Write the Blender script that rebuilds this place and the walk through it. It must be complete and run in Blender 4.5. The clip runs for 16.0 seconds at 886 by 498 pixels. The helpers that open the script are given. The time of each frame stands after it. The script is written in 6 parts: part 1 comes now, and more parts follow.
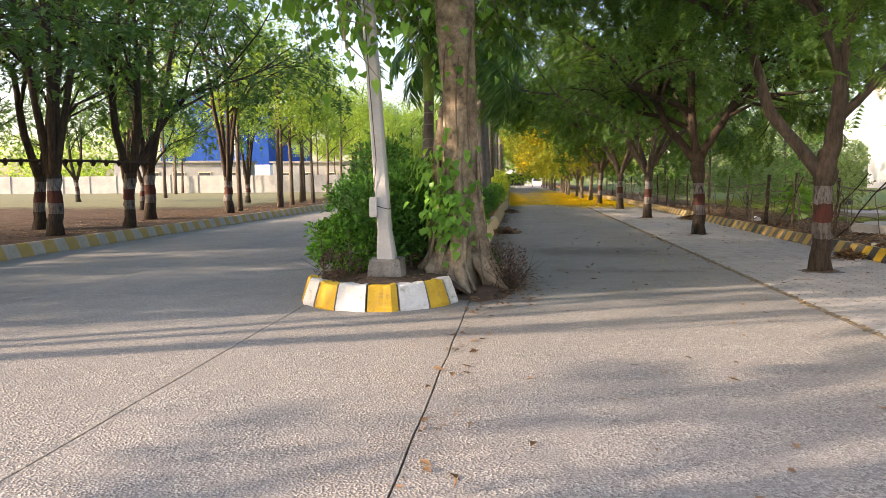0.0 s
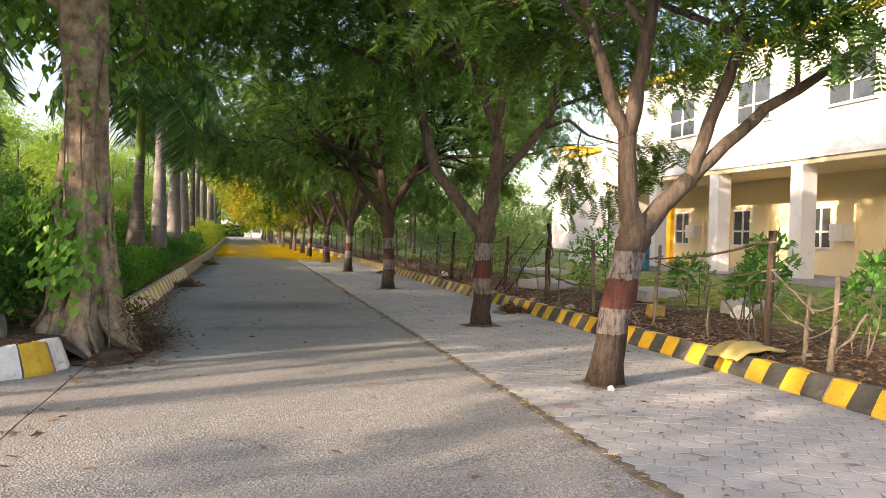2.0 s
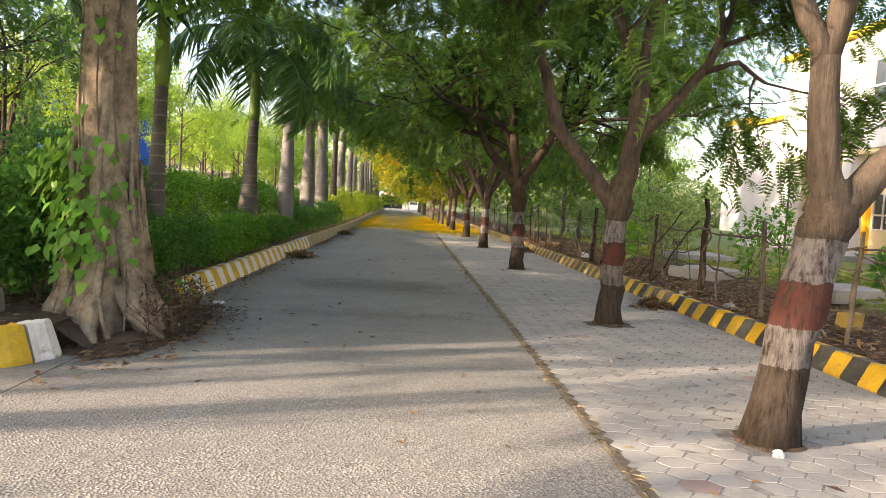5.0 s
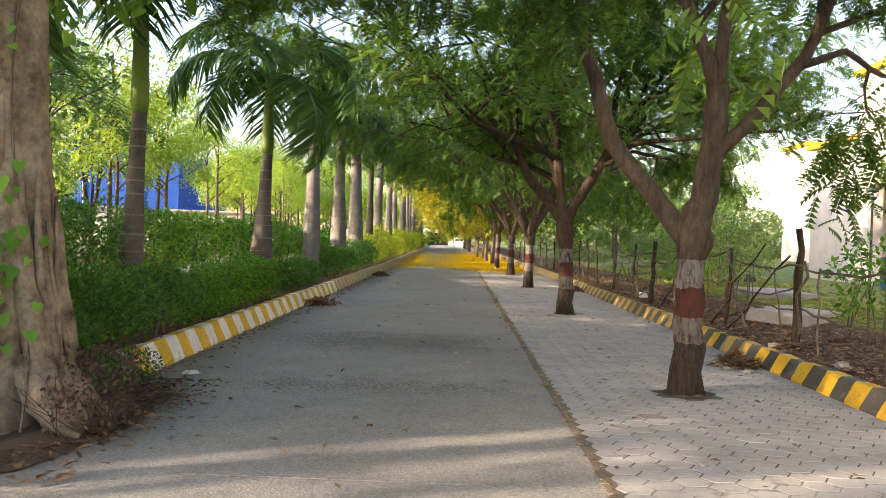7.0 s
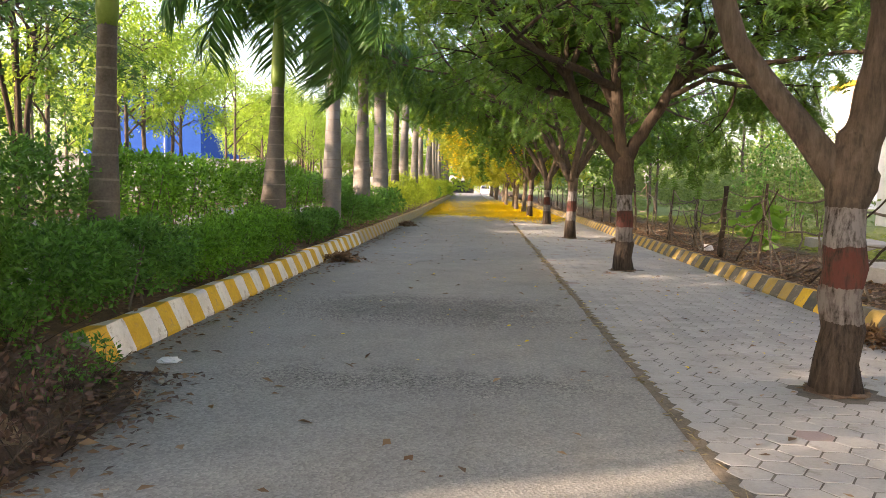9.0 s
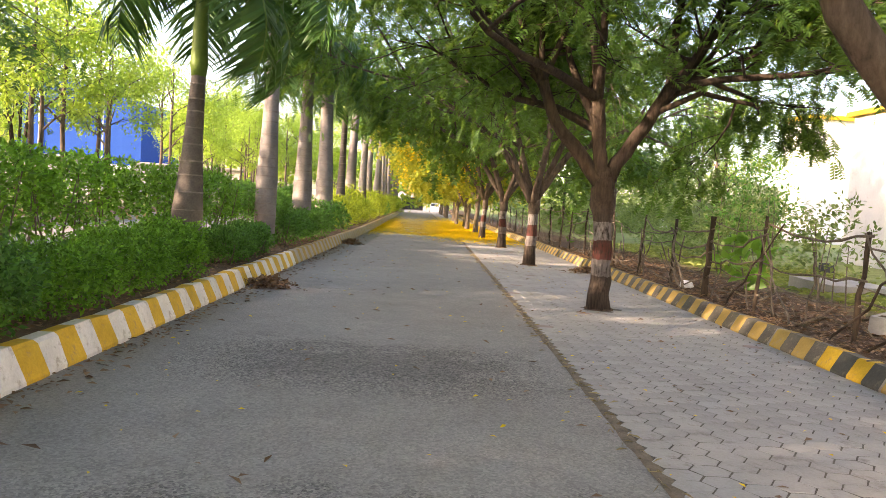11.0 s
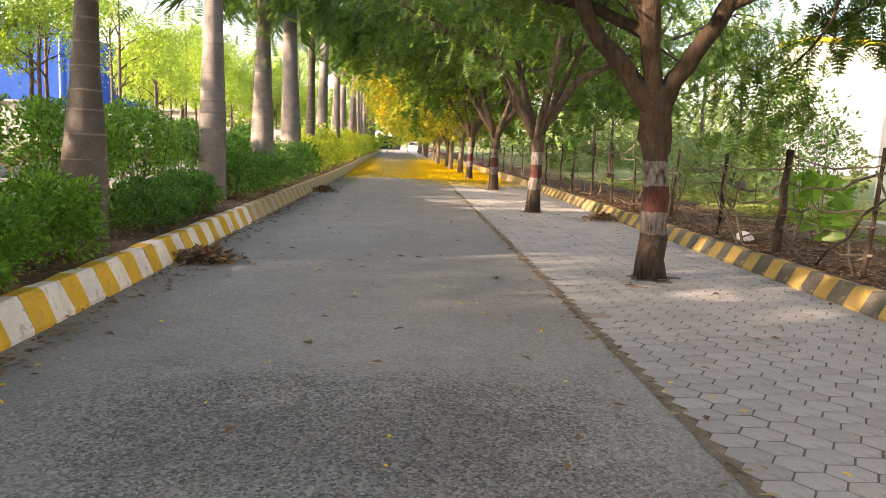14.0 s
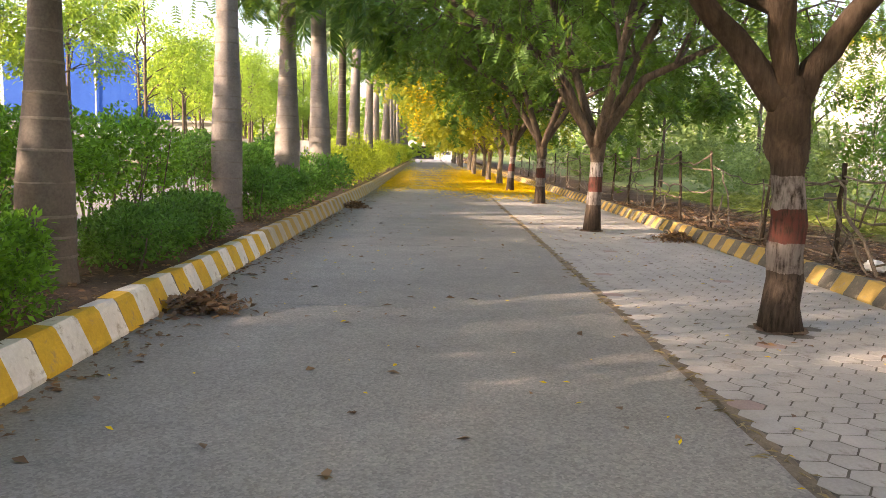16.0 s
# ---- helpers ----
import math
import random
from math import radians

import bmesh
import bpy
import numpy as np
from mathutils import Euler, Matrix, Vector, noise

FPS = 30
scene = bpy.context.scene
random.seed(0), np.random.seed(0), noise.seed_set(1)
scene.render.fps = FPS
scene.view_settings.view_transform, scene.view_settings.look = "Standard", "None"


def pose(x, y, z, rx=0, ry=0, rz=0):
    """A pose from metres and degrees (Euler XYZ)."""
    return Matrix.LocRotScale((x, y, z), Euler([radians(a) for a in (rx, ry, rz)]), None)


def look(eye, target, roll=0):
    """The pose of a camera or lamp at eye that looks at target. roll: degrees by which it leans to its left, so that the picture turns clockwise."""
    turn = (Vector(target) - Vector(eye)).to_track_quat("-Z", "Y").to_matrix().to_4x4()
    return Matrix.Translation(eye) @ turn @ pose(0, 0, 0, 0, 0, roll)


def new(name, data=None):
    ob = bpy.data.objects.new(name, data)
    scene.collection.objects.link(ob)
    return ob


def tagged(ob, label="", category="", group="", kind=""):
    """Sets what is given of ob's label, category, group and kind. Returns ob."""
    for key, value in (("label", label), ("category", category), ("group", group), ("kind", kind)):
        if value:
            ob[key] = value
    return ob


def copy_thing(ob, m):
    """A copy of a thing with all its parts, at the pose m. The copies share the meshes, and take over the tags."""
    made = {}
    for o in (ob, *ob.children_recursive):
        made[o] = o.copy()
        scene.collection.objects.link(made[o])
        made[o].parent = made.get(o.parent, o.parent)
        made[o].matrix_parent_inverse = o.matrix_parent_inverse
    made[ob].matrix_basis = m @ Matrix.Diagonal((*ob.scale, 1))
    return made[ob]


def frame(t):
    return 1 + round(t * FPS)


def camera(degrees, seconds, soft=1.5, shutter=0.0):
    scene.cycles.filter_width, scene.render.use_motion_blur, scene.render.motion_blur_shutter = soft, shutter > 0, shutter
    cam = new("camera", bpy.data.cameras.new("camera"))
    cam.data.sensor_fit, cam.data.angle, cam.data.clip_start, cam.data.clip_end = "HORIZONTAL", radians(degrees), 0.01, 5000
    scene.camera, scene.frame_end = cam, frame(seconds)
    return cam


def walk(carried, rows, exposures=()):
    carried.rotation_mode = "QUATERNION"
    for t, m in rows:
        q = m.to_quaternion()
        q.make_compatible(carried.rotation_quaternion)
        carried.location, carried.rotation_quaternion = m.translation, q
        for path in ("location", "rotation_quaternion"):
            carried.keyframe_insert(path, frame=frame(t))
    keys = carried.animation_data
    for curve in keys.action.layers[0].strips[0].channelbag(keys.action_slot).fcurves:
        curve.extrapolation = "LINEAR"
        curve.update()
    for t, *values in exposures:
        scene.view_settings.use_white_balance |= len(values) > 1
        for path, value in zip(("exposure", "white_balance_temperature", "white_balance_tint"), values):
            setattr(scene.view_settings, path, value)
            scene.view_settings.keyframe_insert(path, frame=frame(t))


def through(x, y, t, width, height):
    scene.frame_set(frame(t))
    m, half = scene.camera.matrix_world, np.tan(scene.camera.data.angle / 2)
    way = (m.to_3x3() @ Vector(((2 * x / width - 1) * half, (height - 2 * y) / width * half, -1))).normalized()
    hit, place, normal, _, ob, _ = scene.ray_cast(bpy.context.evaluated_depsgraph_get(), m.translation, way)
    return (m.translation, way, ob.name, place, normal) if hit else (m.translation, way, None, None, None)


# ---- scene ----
cam = camera(61.3, 16.0, soft=0.85)
PATH = [
    (0, (0.442, -1.028, 1.507), (0.233, 0.952, 1.32), -0.4),
    (0.5, (0.603, -0.926, 1.491), (0.337, 1.054, 1.389), -1.5),
    (1, (0.851, -0.764, 1.486), (0.731, 1.233, 1.512), -2.3),
    (1.5, (1.122, -0.531, 1.457), (1.36, 1.455, 1.498), 1.5),
    (2, (1.407, -0.347, 1.473), (1.917, 1.587, 1.435), 1.5),
    (2.5, (1.734, -0.168, 1.467), (2.163, 1.78, 1.314), 1.4),
    (3, (1.933, 0.132, 1.436), (2.382, 2.074, 1.274), 4.3),
    (3.5, (2.113, 0.457, 1.449), (2.449, 2.428, 1.38), 3.4),
    (4, (2.314, 0.849, 1.473), (2.32, 2.847, 1.374), 3.4),
    (4.2, (2.341, 1.016, 1.446), (2.397, 3.011, 1.32), 4.3),
    (6.3, (2.867, 3.161, 1.477), (2.969, 5.158, 1.44), 2.3),
    (6.5, (2.886, 3.348, 1.501), (2.847, 5.348, 1.516), 1.5),
    (7, (2.833, 3.821, 1.495), (2.795, 5.821, 1.465), 1.8),
    (7.5, (2.771, 4.278, 1.496), (2.776, 6.271, 1.332), -0.5),
    (8, (2.703, 4.764, 1.508), (2.599, 6.752, 1.312), -0.8),
    (8.2, (2.656, 4.959, 1.485), (2.532, 6.947, 1.311), 0.1),
    (10.3, (2.497, 7.228, 1.432), (2.424, 9.219, 1.266), 2.8),
    (10.5, (2.489, 7.404, 1.443), (2.414, 9.399, 1.313), 3.1),
    (11, (2.419, 7.885, 1.454), (2.46, 9.881, 1.335), 3.9),
    (11.5, (2.413, 8.359, 1.43), (2.486, 10.35, 1.264), 2.8),
    (12, (2.381, 8.824, 1.434), (2.411, 10.805, 1.16), 3.7),
    (12.5, (2.326, 9.391, 1.445), (2.458, 11.36, 1.125), 2.7),
    (13, (2.311, 9.924, 1.457), (2.365, 11.901, 1.166), 1.3),
    (13.5, (2.245, 10.432, 1.456), (2.315, 12.409, 1.16), 1.9),
    (14, (2.245, 10.892, 1.439), (2.35, 12.87, 1.161), 2.5),
    (14.5, (2.203, 11.387, 1.452), (2.267, 13.369, 1.188), 3.0),
    (15, (2.151, 11.879, 1.474), (2.224, 13.861, 1.211), 2.4),
    (15.5, (2.136, 12.374, 1.473), (2.045, 14.355, 1.217), 1.6),
    (16, (2.065, 12.88, 1.466), (2.081, 14.863, 1.208), 1.8),
]
EXPOSURE, SKY, SUN = 1.85, 0.15, 3.5
walk(cam, [(t, look(eye, target, roll)) for t, eye, target, roll in PATH],
     [(t, EXPOSURE + e, k, tint) for t, e, k, tint in ((0, -0.08, 6900, 21), (1.5, -0.06, 6950, 20), (3, -0.34, 7000, 19), (4.2, -0.12, 7050, 18), (6.3, 0.22, 7150, 20), (8.2, 0.30, 7200, 21), (10.5, 0.64, 7350, 26), (13, 0.58, 7450, 26), (16, 0.54, 7450, 26))])

# ---- world and sun: a low evening sun from behind on one side ----
SUN_AZ, SUN_EL = radians(248), radians(17)      # compass-like bearing from +y towards +x, height
world = bpy.data.worlds.new("world")
scene.world = world
world.use_nodes = True
wn = world.node_tree
sky = wn.nodes.new("ShaderNodeTexSky")
sky.sky_type = "NISHITA"
sky.sun_disc = False
sky.sun_elevation, sky.sun_rotation = SUN_EL, SUN_AZ
sky.dust_density, sky.air_density = 2.0, 1.0
wn.nodes["Background"].inputs["Strength"].default_value = SKY
wn.links.new(sky.outputs[0], wn.nodes["Background"].inputs["Color"])
sun_from = Vector((math.sin(SUN_AZ) * math.cos(SUN_EL), math.cos(SUN_AZ) * math.cos(SUN_EL), math.sin(SUN_EL)))
sun = new("sun", bpy.data.lights.new("sun", "SUN"))
sun.data.energy, sun.data.angle, sun.data.color = SUN, radians(0.6), (1.0, 0.84, 0.63)
sun.matrix_world = look(sun_from * 60, (0, 0, 0))


# ---- materials ----
def nodes_of(name):
    m = bpy.data.materials.new(name)
    m.use_nodes = True
    nt = m.node_tree
    return m, nt, nt.nodes["Principled BSDF"]


def add(nt, kind, **inputs):
    n = nt.nodes.new(kind)
    for k, v in inputs.items():
        key = k.replace("_", " ")
        if hasattr(v, "is_linked") or isinstance(v, bpy.types.NodeSocket):
            nt.links.new(v, n.inputs[key])
        else:
            n.inputs[key].default_value = v
    return n


def noise_of(nt, vec, scale, detail=4.0, rough=0.6):
    return add(nt, "ShaderNodeTexNoise", Vector=vec, Scale=scale, Detail=detail, Roughness=rough).outputs["Fac"]


def ramp(nt, fac, stops):
    n = nt.nodes.new("ShaderNodeValToRGB")
    nt.links.new(fac, n.inputs[0])
    e = n.color_ramp.elements
    while len(e) < len(stops):
        e.new(0.5)
    for el, (p, c) in zip(e, stops):
        el.position = p
        el.color = (*c, 1) if len(c) == 3 else c
    return n.outputs[0]


def mixc(nt, fac, a, b, mode="MIX"):
    n = nt.nodes.new("ShaderNodeMix")
    n.data_type, n.blend_type = "RGBA", mode
    for sock, v in ((n.inputs[0], fac), (n.inputs[6], a), (n.inputs[7], b)):
        if isinstance(v, bpy.types.NodeSocket):
            nt.links.new(v, sock)
        elif isinstance(v, (int, float)):
            sock.default_value = v
        else:
            sock.default_value = (*v, 1)
    return n.outputs[2]


def maths(nt, op, a, b=0.0, clamp=False):
    n = nt.nodes.new("ShaderNodeMath")
    n.operation, n.use_clamp = op, clamp
    for sock, v in ((n.inputs[0], a), (n.inputs[1], b)):
        if isinstance(v, bpy.types.NodeSocket):
            nt.links.new(v, sock)
        else:
            sock.default_value = v
    return n.outputs[0]


def bumped(nt, b, height, strength, dist):
    n = add(nt, "ShaderNodeBump", Height=height, Strength=strength, Distance=dist)
    nt.links.new(n.outputs[0], b.inputs["Normal"])


def surface(name, dark, light, big=1.5, fine=30.0, rough=0.85, bump=0.4, dist=0.01, metal=0.0, stain=None, per_object=0.0, spec=0.3):
    """Two-scale mottled surface: broad patches, fine grain, optional stains, bump."""
    m, nt, b = nodes_of(name)
    co = nt.nodes.new("ShaderNodeTexCoord").outputs["Object"]
    patches, grain = noise_of(nt, co, big, 5), noise_of(nt, co, fine, 6, 0.7)
    f = maths(nt, "ADD", maths(nt, "MULTIPLY", patches, 0.65), maths(nt, "MULTIPLY", grain, 0.5))
    col = ramp(nt, f, [(0.38, dark), (0.72, light)])
    if stain:
        s = ramp(nt, noise_of(nt, co, big * 2.3, 8, 0.75), [(0.55, (0, 0, 0)), (0.68, (1, 1, 1))])
        col = mixc(nt, s, col, stain)
    if per_object:
        r = nt.nodes.new("ShaderNodeObjectInfo").outputs["Random"]
        k = maths(nt, "ADD", maths(nt, "MULTIPLY", r, per_object), 1 - per_object / 2)
        col = mixc(nt, 1.0, col, k, "MULTIPLY")
    nt.links.new(col, b.inputs["Base Color"])
    b.inputs["Roughness"].default_value, b.inputs["Metallic"].default_value = rough, metal
    b.inputs["Specular IOR Level"].default_value = spec
    bumped(nt, b, grain, bump, dist)
    return m


def leaf_mat(name, dark, light, glow, through=0.4, rough=0.5):
    """Leaf: two-sided, lets light through, each leaf its own shade."""
    m, nt, b = nodes_of(name)
    r = nt.nodes.new("ShaderNodeNewGeometry").outputs["Random Per Island"]
    col = ramp(nt, r, [(0.0, dark), (0.75, light), (1.0, tuple(min(1, c * 1.35) for c in light))])
    nt.links.new(col, b.inputs["Base Color"])
    b.inputs["Roughness"].default_value = rough
    b.inputs["Specular IOR Level"].default_value = 0.25
    tr = nt.nodes.new("ShaderNodeBsdfTranslucent")
    nt.links.new(mixc(nt, r, glow, tuple(c * 1.3 for c in glow)), tr.inputs["Color"])
    mx = nt.nodes.new("ShaderNodeMixShader")
    mx.inputs[0].default_value = through
    nt.links.new(b.outputs[0], mx.inputs[1])
    nt.links.new(tr.outputs[0], mx.inputs[2])
    nt.links.new(mx.outputs[0], nt.nodes["Material Output"].inputs["Surface"])
    return m


def road_mat():
    m, nt, b = nodes_of("road_concrete")
    tc = nt.nodes.new("ShaderNodeTexCoord").outputs["Object"]
    sep = add(nt, "ShaderNodeSeparateXYZ", Vector=tc)
    x, y = sep.outputs[0], sep.outputs[1]
    broad, mid = noise_of(nt, tc, 0.35, 4), noise_of(nt, tc, 2.2, 6, 0.7)
    vor = add(nt, "ShaderNodeTexVoronoi", Vector=tc, Scale=62.0)
    stones = maths(nt, "ADD", maths(nt, "MULTIPLY", vor.outputs["Color"], 0.6), maths(nt, "MULTIPLY", noise_of(nt, tc, 30, 5, 0.75), 0.45))
    grain = noise_of(nt, tc, 90, 4, 0.7)
    base = ramp(nt, maths(nt, "ADD", maths(nt, "MULTIPLY", broad, 0.5), maths(nt, "MULTIPLY", mid, 0.5)),
                [(0.36, (0.224, 0.217, 0.206)), (0.64, (0.31, 0.301, 0.282))])
    speck = ramp(nt, maths(nt, "ADD", maths(nt, "MULTIPLY", stones, 0.6), maths(nt, "MULTIPLY", grain, 0.5)), [(0.40, (0.20, 0.195, 0.195)), (0.55, (0.9, 0.9, 0.9)), (0.74, (2.0, 1.94, 1.86))])

    def band(v, lo, hi, soft):
        a = add(nt, "ShaderNodeMapRange", Value=v, From_Min=lo - soft, From_Max=lo + soft).outputs[0]
        c = add(nt, "ShaderNodeMapRange", Value=v, From_Min=hi - soft, From_Max=hi + soft).outputs[0]
        return maths(nt, "SUBTRACT", a, c, True)
    wob = maths(nt, "MULTIPLY", maths(nt, "SUBTRACT", mid, 0.5), 1.6)
    yy, xx = maths(nt, "ADD", y, wob), maths(nt, "ADD", x, wob)
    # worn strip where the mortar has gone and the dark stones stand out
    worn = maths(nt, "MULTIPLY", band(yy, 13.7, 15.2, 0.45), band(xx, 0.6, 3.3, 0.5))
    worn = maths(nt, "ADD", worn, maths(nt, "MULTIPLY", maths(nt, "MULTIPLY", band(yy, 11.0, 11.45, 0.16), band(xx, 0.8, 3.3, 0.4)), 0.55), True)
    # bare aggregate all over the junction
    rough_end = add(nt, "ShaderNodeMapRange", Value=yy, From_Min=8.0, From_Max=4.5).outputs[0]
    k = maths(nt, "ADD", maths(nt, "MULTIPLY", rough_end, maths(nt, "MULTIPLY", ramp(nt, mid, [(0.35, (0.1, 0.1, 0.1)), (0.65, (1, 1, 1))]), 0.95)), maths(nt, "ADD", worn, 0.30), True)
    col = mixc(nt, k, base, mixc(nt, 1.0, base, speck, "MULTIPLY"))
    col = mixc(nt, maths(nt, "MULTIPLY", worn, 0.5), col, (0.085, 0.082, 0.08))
    # dust blown against the kerbs and along the middle of the junction
    dust = maths(nt, "MULTIPLY", band(xx, -0.6, 0.35, 0.35), ramp(nt, mid, [(0.35, (0, 0, 0)), (0.7, (1, 1, 1))]))
    col = mixc(nt, maths(nt, "MULTIPLY", dust, 0.6), col, (0.25, 0.205, 0.16))
    col = mixc(nt, maths(nt, "MULTIPLY", rough_end, 0.35), col, (0.36, 0.322, 0.288))
    nt.links.new(col, b.inputs["Base Color"])
    b.inputs["Roughness"].default_value = 0.82
    b.inputs["Specular IOR Level"].default_value = 0.3
    h = maths(nt, "ADD", maths(nt, "MULTIPLY", vor.outputs["Distance"], maths(nt, "ADD", maths(nt, "MULTIPLY", k, 1.0), 0.15)), maths(nt, "MULTIPLY", grain, 0.3))
    bumped(nt, b, h, 0.62, 0.010)
    return m


ROAD = road_mat()
JOINT = surface("joint_dirt", (0.06, 0.052, 0.042), (0.15, 0.125, 0.095), 6, 60)
SOIL = surface("soil", (0.055, 0.038, 0.028), (0.17, 0.115, 0.08), 1.8, 26, 0.95, 0.9, 0.03, stain=(0.20, 0.13, 0.07))
PAVER = surface("paver", (0.285, 0.277, 0.266), (0.415, 0.404, 0.388), 2.0, 55, 0.85, 0.5, 0.004, per_object=0.22, stain=(0.23, 0.21, 0.19))
PAVER_RED = surface("paver_reddish", (0.27, 0.205, 0.19), (0.38, 0.30, 0.28), 2.0, 55, 0.85, 0.5, 0.004, per_object=0.2)
YELLOW = surface("yellow_paint", (0.50, 0.30, 0.022), (0.72, 0.46, 0.04), 4, 40, 0.6, 0.3, 0.004, stain=(0.42, 0.27, 0.10))
WHITE = surface("white_paint", (0.56, 0.54, 0.505), (0.80, 0.78, 0.745), 4, 40, 0.65, 0.3, 0.004, stain=(0.40, 0.36, 0.30))
BLACK = surface("black_paint", (0.035, 0.038, 0.038), (0.085, 0.088, 0.085), 4, 40, 0.6, 0.3, 0.004, stain=(0.13, 0.12, 0.10))
YELLOW_DUST = surface("dusty_yellow_paint", (0.31, 0.215, 0.065), (0.46, 0.32, 0.10), 4, 40, 0.8, 0.3, 0.004, stain=(0.32, 0.26, 0.18))
WHITE_DUST = surface("dusty_white_paint", (0.31, 0.285, 0.235), (0.45, 0.415, 0.35), 4, 40, 0.8, 0.3, 0.004, stain=(0.31, 0.27, 0.21))
BLACK_DUST = surface("dusty_black_paint", (0.07, 0.067, 0.061), (0.145, 0.135, 0.118), 4, 40, 0.8, 0.3, 0.004, stain=(0.27, 0.235, 0.18))
MORTAR = surface("old_concrete", (0.22, 0.20, 0.18), (0.42, 0.40, 0.37), 5, 50, 0.9, 0.6, 0.01, stain=(0.14, 0.12, 0.10))


def bark(name, dark, light, sx=14.0, sz=2.2, strength=0.9):
    m, nt, b = nodes_of(name)
    co = nt.nodes.new("ShaderNodeTexCoord").outputs["Object"]
    mp = add(nt, "ShaderNodeMapping", Vector=co, Scale=(sx, sx, sz)).outputs[0]
    n1, n2 = noise_of(nt, mp, 1.6, 8, 0.72), noise_of(nt, co, 3.0, 5)
    col = ramp(nt, maths(nt, "ADD", maths(nt, "MULTIPLY", n1, 0.7), maths(nt, "MULTIPLY", n2, 0.35)), [(0.36, dark), (0.68, light)])
    nt.links.new(col, b.inputs["Base Color"])
    b.inputs["Roughness"].default_value = 0.92
    b.inputs["Specular IOR Level"].default_value = 0.15
    bumped(nt, b, n1, strength, 0.03)
    return m


def banded_bark(name, upper_dark, upper_light):
    """Bark limewashed white, with a red oxide band between two white ones; bare bark above."""
    m, nt, b = nodes_of(name)
    co = nt.nodes.new("ShaderNodeTexCoord").outputs["Object"]
    mp = add(nt, "ShaderNodeMapping", Vector=co, Scale=(16, 16, 2.6)).outputs[0]
    n1, n2 = noise_of(nt, mp, 1.6, 8, 0.72), noise_of(nt, co, 7.0, 6, 0.7)
    wood = ramp(nt, n1, [(0.34, (0.020, 0.016, 0.0135)), (0.66, (0.088, 0.068, 0.054))])
    z = add(nt, "ShaderNodeSeparateXYZ", Vector=co).outputs[2]
    bare = ramp(nt, maths(nt, "ADD", maths(nt, "MULTIPLY", n1, 0.7), maths(nt, "MULTIPLY", n2, 0.35)), [(0.36, upper_dark), (0.68, upper_light)])
    rise = add(nt, "ShaderNodeMapRange", Value=maths(nt, "ADD", z, maths(nt, "MULTIPLY", n2, 0.4)), From_Min=1.45, From_Max=1.85).outputs[0]
    wood = mixc(nt, rise, wood, bare)
    zz = maths(nt, "ADD", z, maths(nt, "MULTIPLY", maths(nt, "SUBTRACT", n2, 0.5), 0.10))
    paint = nt.nodes.new("ShaderNodeValToRGB")
    nt.links.new(maths(nt, "DIVIDE", zz, 2.0), paint.inputs[0])
    cr = paint.color_ramp
    cr.interpolation = "CONSTANT"
    cr.elements[0].color = cr.elements[1].color = (0, 0, 0, 0)
    for p, c in ((0.0, (0, 0, 0, 0)), (0.26, (0.185, 0.17, 0.165, 1)), (0.39, (0.105, 0.036, 0.030, 1)), (0.535, (0.235, 0.225, 0.225, 1)), (0.675, (0, 0, 0, 0))):
        e = cr.elements.new(p)
        e.color = c
    worn = ramp(nt, maths(nt, "ADD", maths(nt, "MULTIPLY", n1, 0.6), maths(nt, "MULTIPLY", n2, 0.4)), [(0.40, (0, 0, 0)), (0.54, (1, 1, 1))])
    k = maths(nt, "MULTIPLY", paint.outputs["Alpha"], worn)
    nt.links.new(mixc(nt, maths(nt, "MULTIPLY", k, 0.9), wood, paint.outputs["Color"]), b.inputs["Base Color"])
    b.inputs["Roughness"].default_value = 0.9
    b.inputs["Specular IOR Level"].default_value = 0.15
    bumped(nt, b, n1, 0.9, 0.03)
    return m


BARK = bark("bark_brown", (0.046, 0.036, 0.030), (0.175, 0.138, 0.108))
BARK_DARK = bark("bark_dark", (0.03, 0.022, 0.017), (0.10, 0.075, 0.055))
BARK_PAINTED = banded_bark("painted_bark", (0.046, 0.036, 0.030), (0.175, 0.138, 0.108))
BARK_PAINTED_DARK = banded_bark("painted_dark_bark", (0.03, 0.022, 0.017), (0.10, 0.075, 0.055))
FIG_BARK = bark("fig_bark", (0.070, 0.048, 0.034), (0.47, 0.375, 0.265), 4.5, 4.0, 1.0)
STICK = bark("weathered_stick", (0.07, 0.055, 0.042), (0.24, 0.20, 0.16), 30, 6, 0.6)
PALM_TRUNK = surface("palm_trunk_grey", (0.125, 0.115, 0.11), (0.275, 0.255, 0.245), 3, 40, 0.85, 0.4, 0.006)
PALM_BROWN = surface("palm_trunk_brown", (0.072, 0.063, 0.055), (0.175, 0.154, 0.136), 3, 40, 0.85, 0.4, 0.006)
PALM_RING = surface("palm_ring_scar", (0.13, 0.115, 0.10), (0.25, 0.225, 0.20), 5, 40, 0.85, 0.3, 0.004)
SHAFT = surface("palm_crownshaft", (0.10, 0.17, 0.03), (0.20, 0.30, 0.06), 3, 40, 0.45, 0.1, 0.002)
LEAF = leaf_mat("feathery_leaf", (0.012, 0.038, 0.011), (0.060, 0.135, 0.031), (0.20, 0.34, 0.036), 0.38)
# leaf of the far trees, its yellow-green a sunlit look put into the colour
LEAF_SUNLIT = leaf_mat("sunlit_yellow_green_leaf", (0.07, 0.11, 0.016), (0.22, 0.25, 0.03), (0.45, 0.46, 0.04), 0.42)
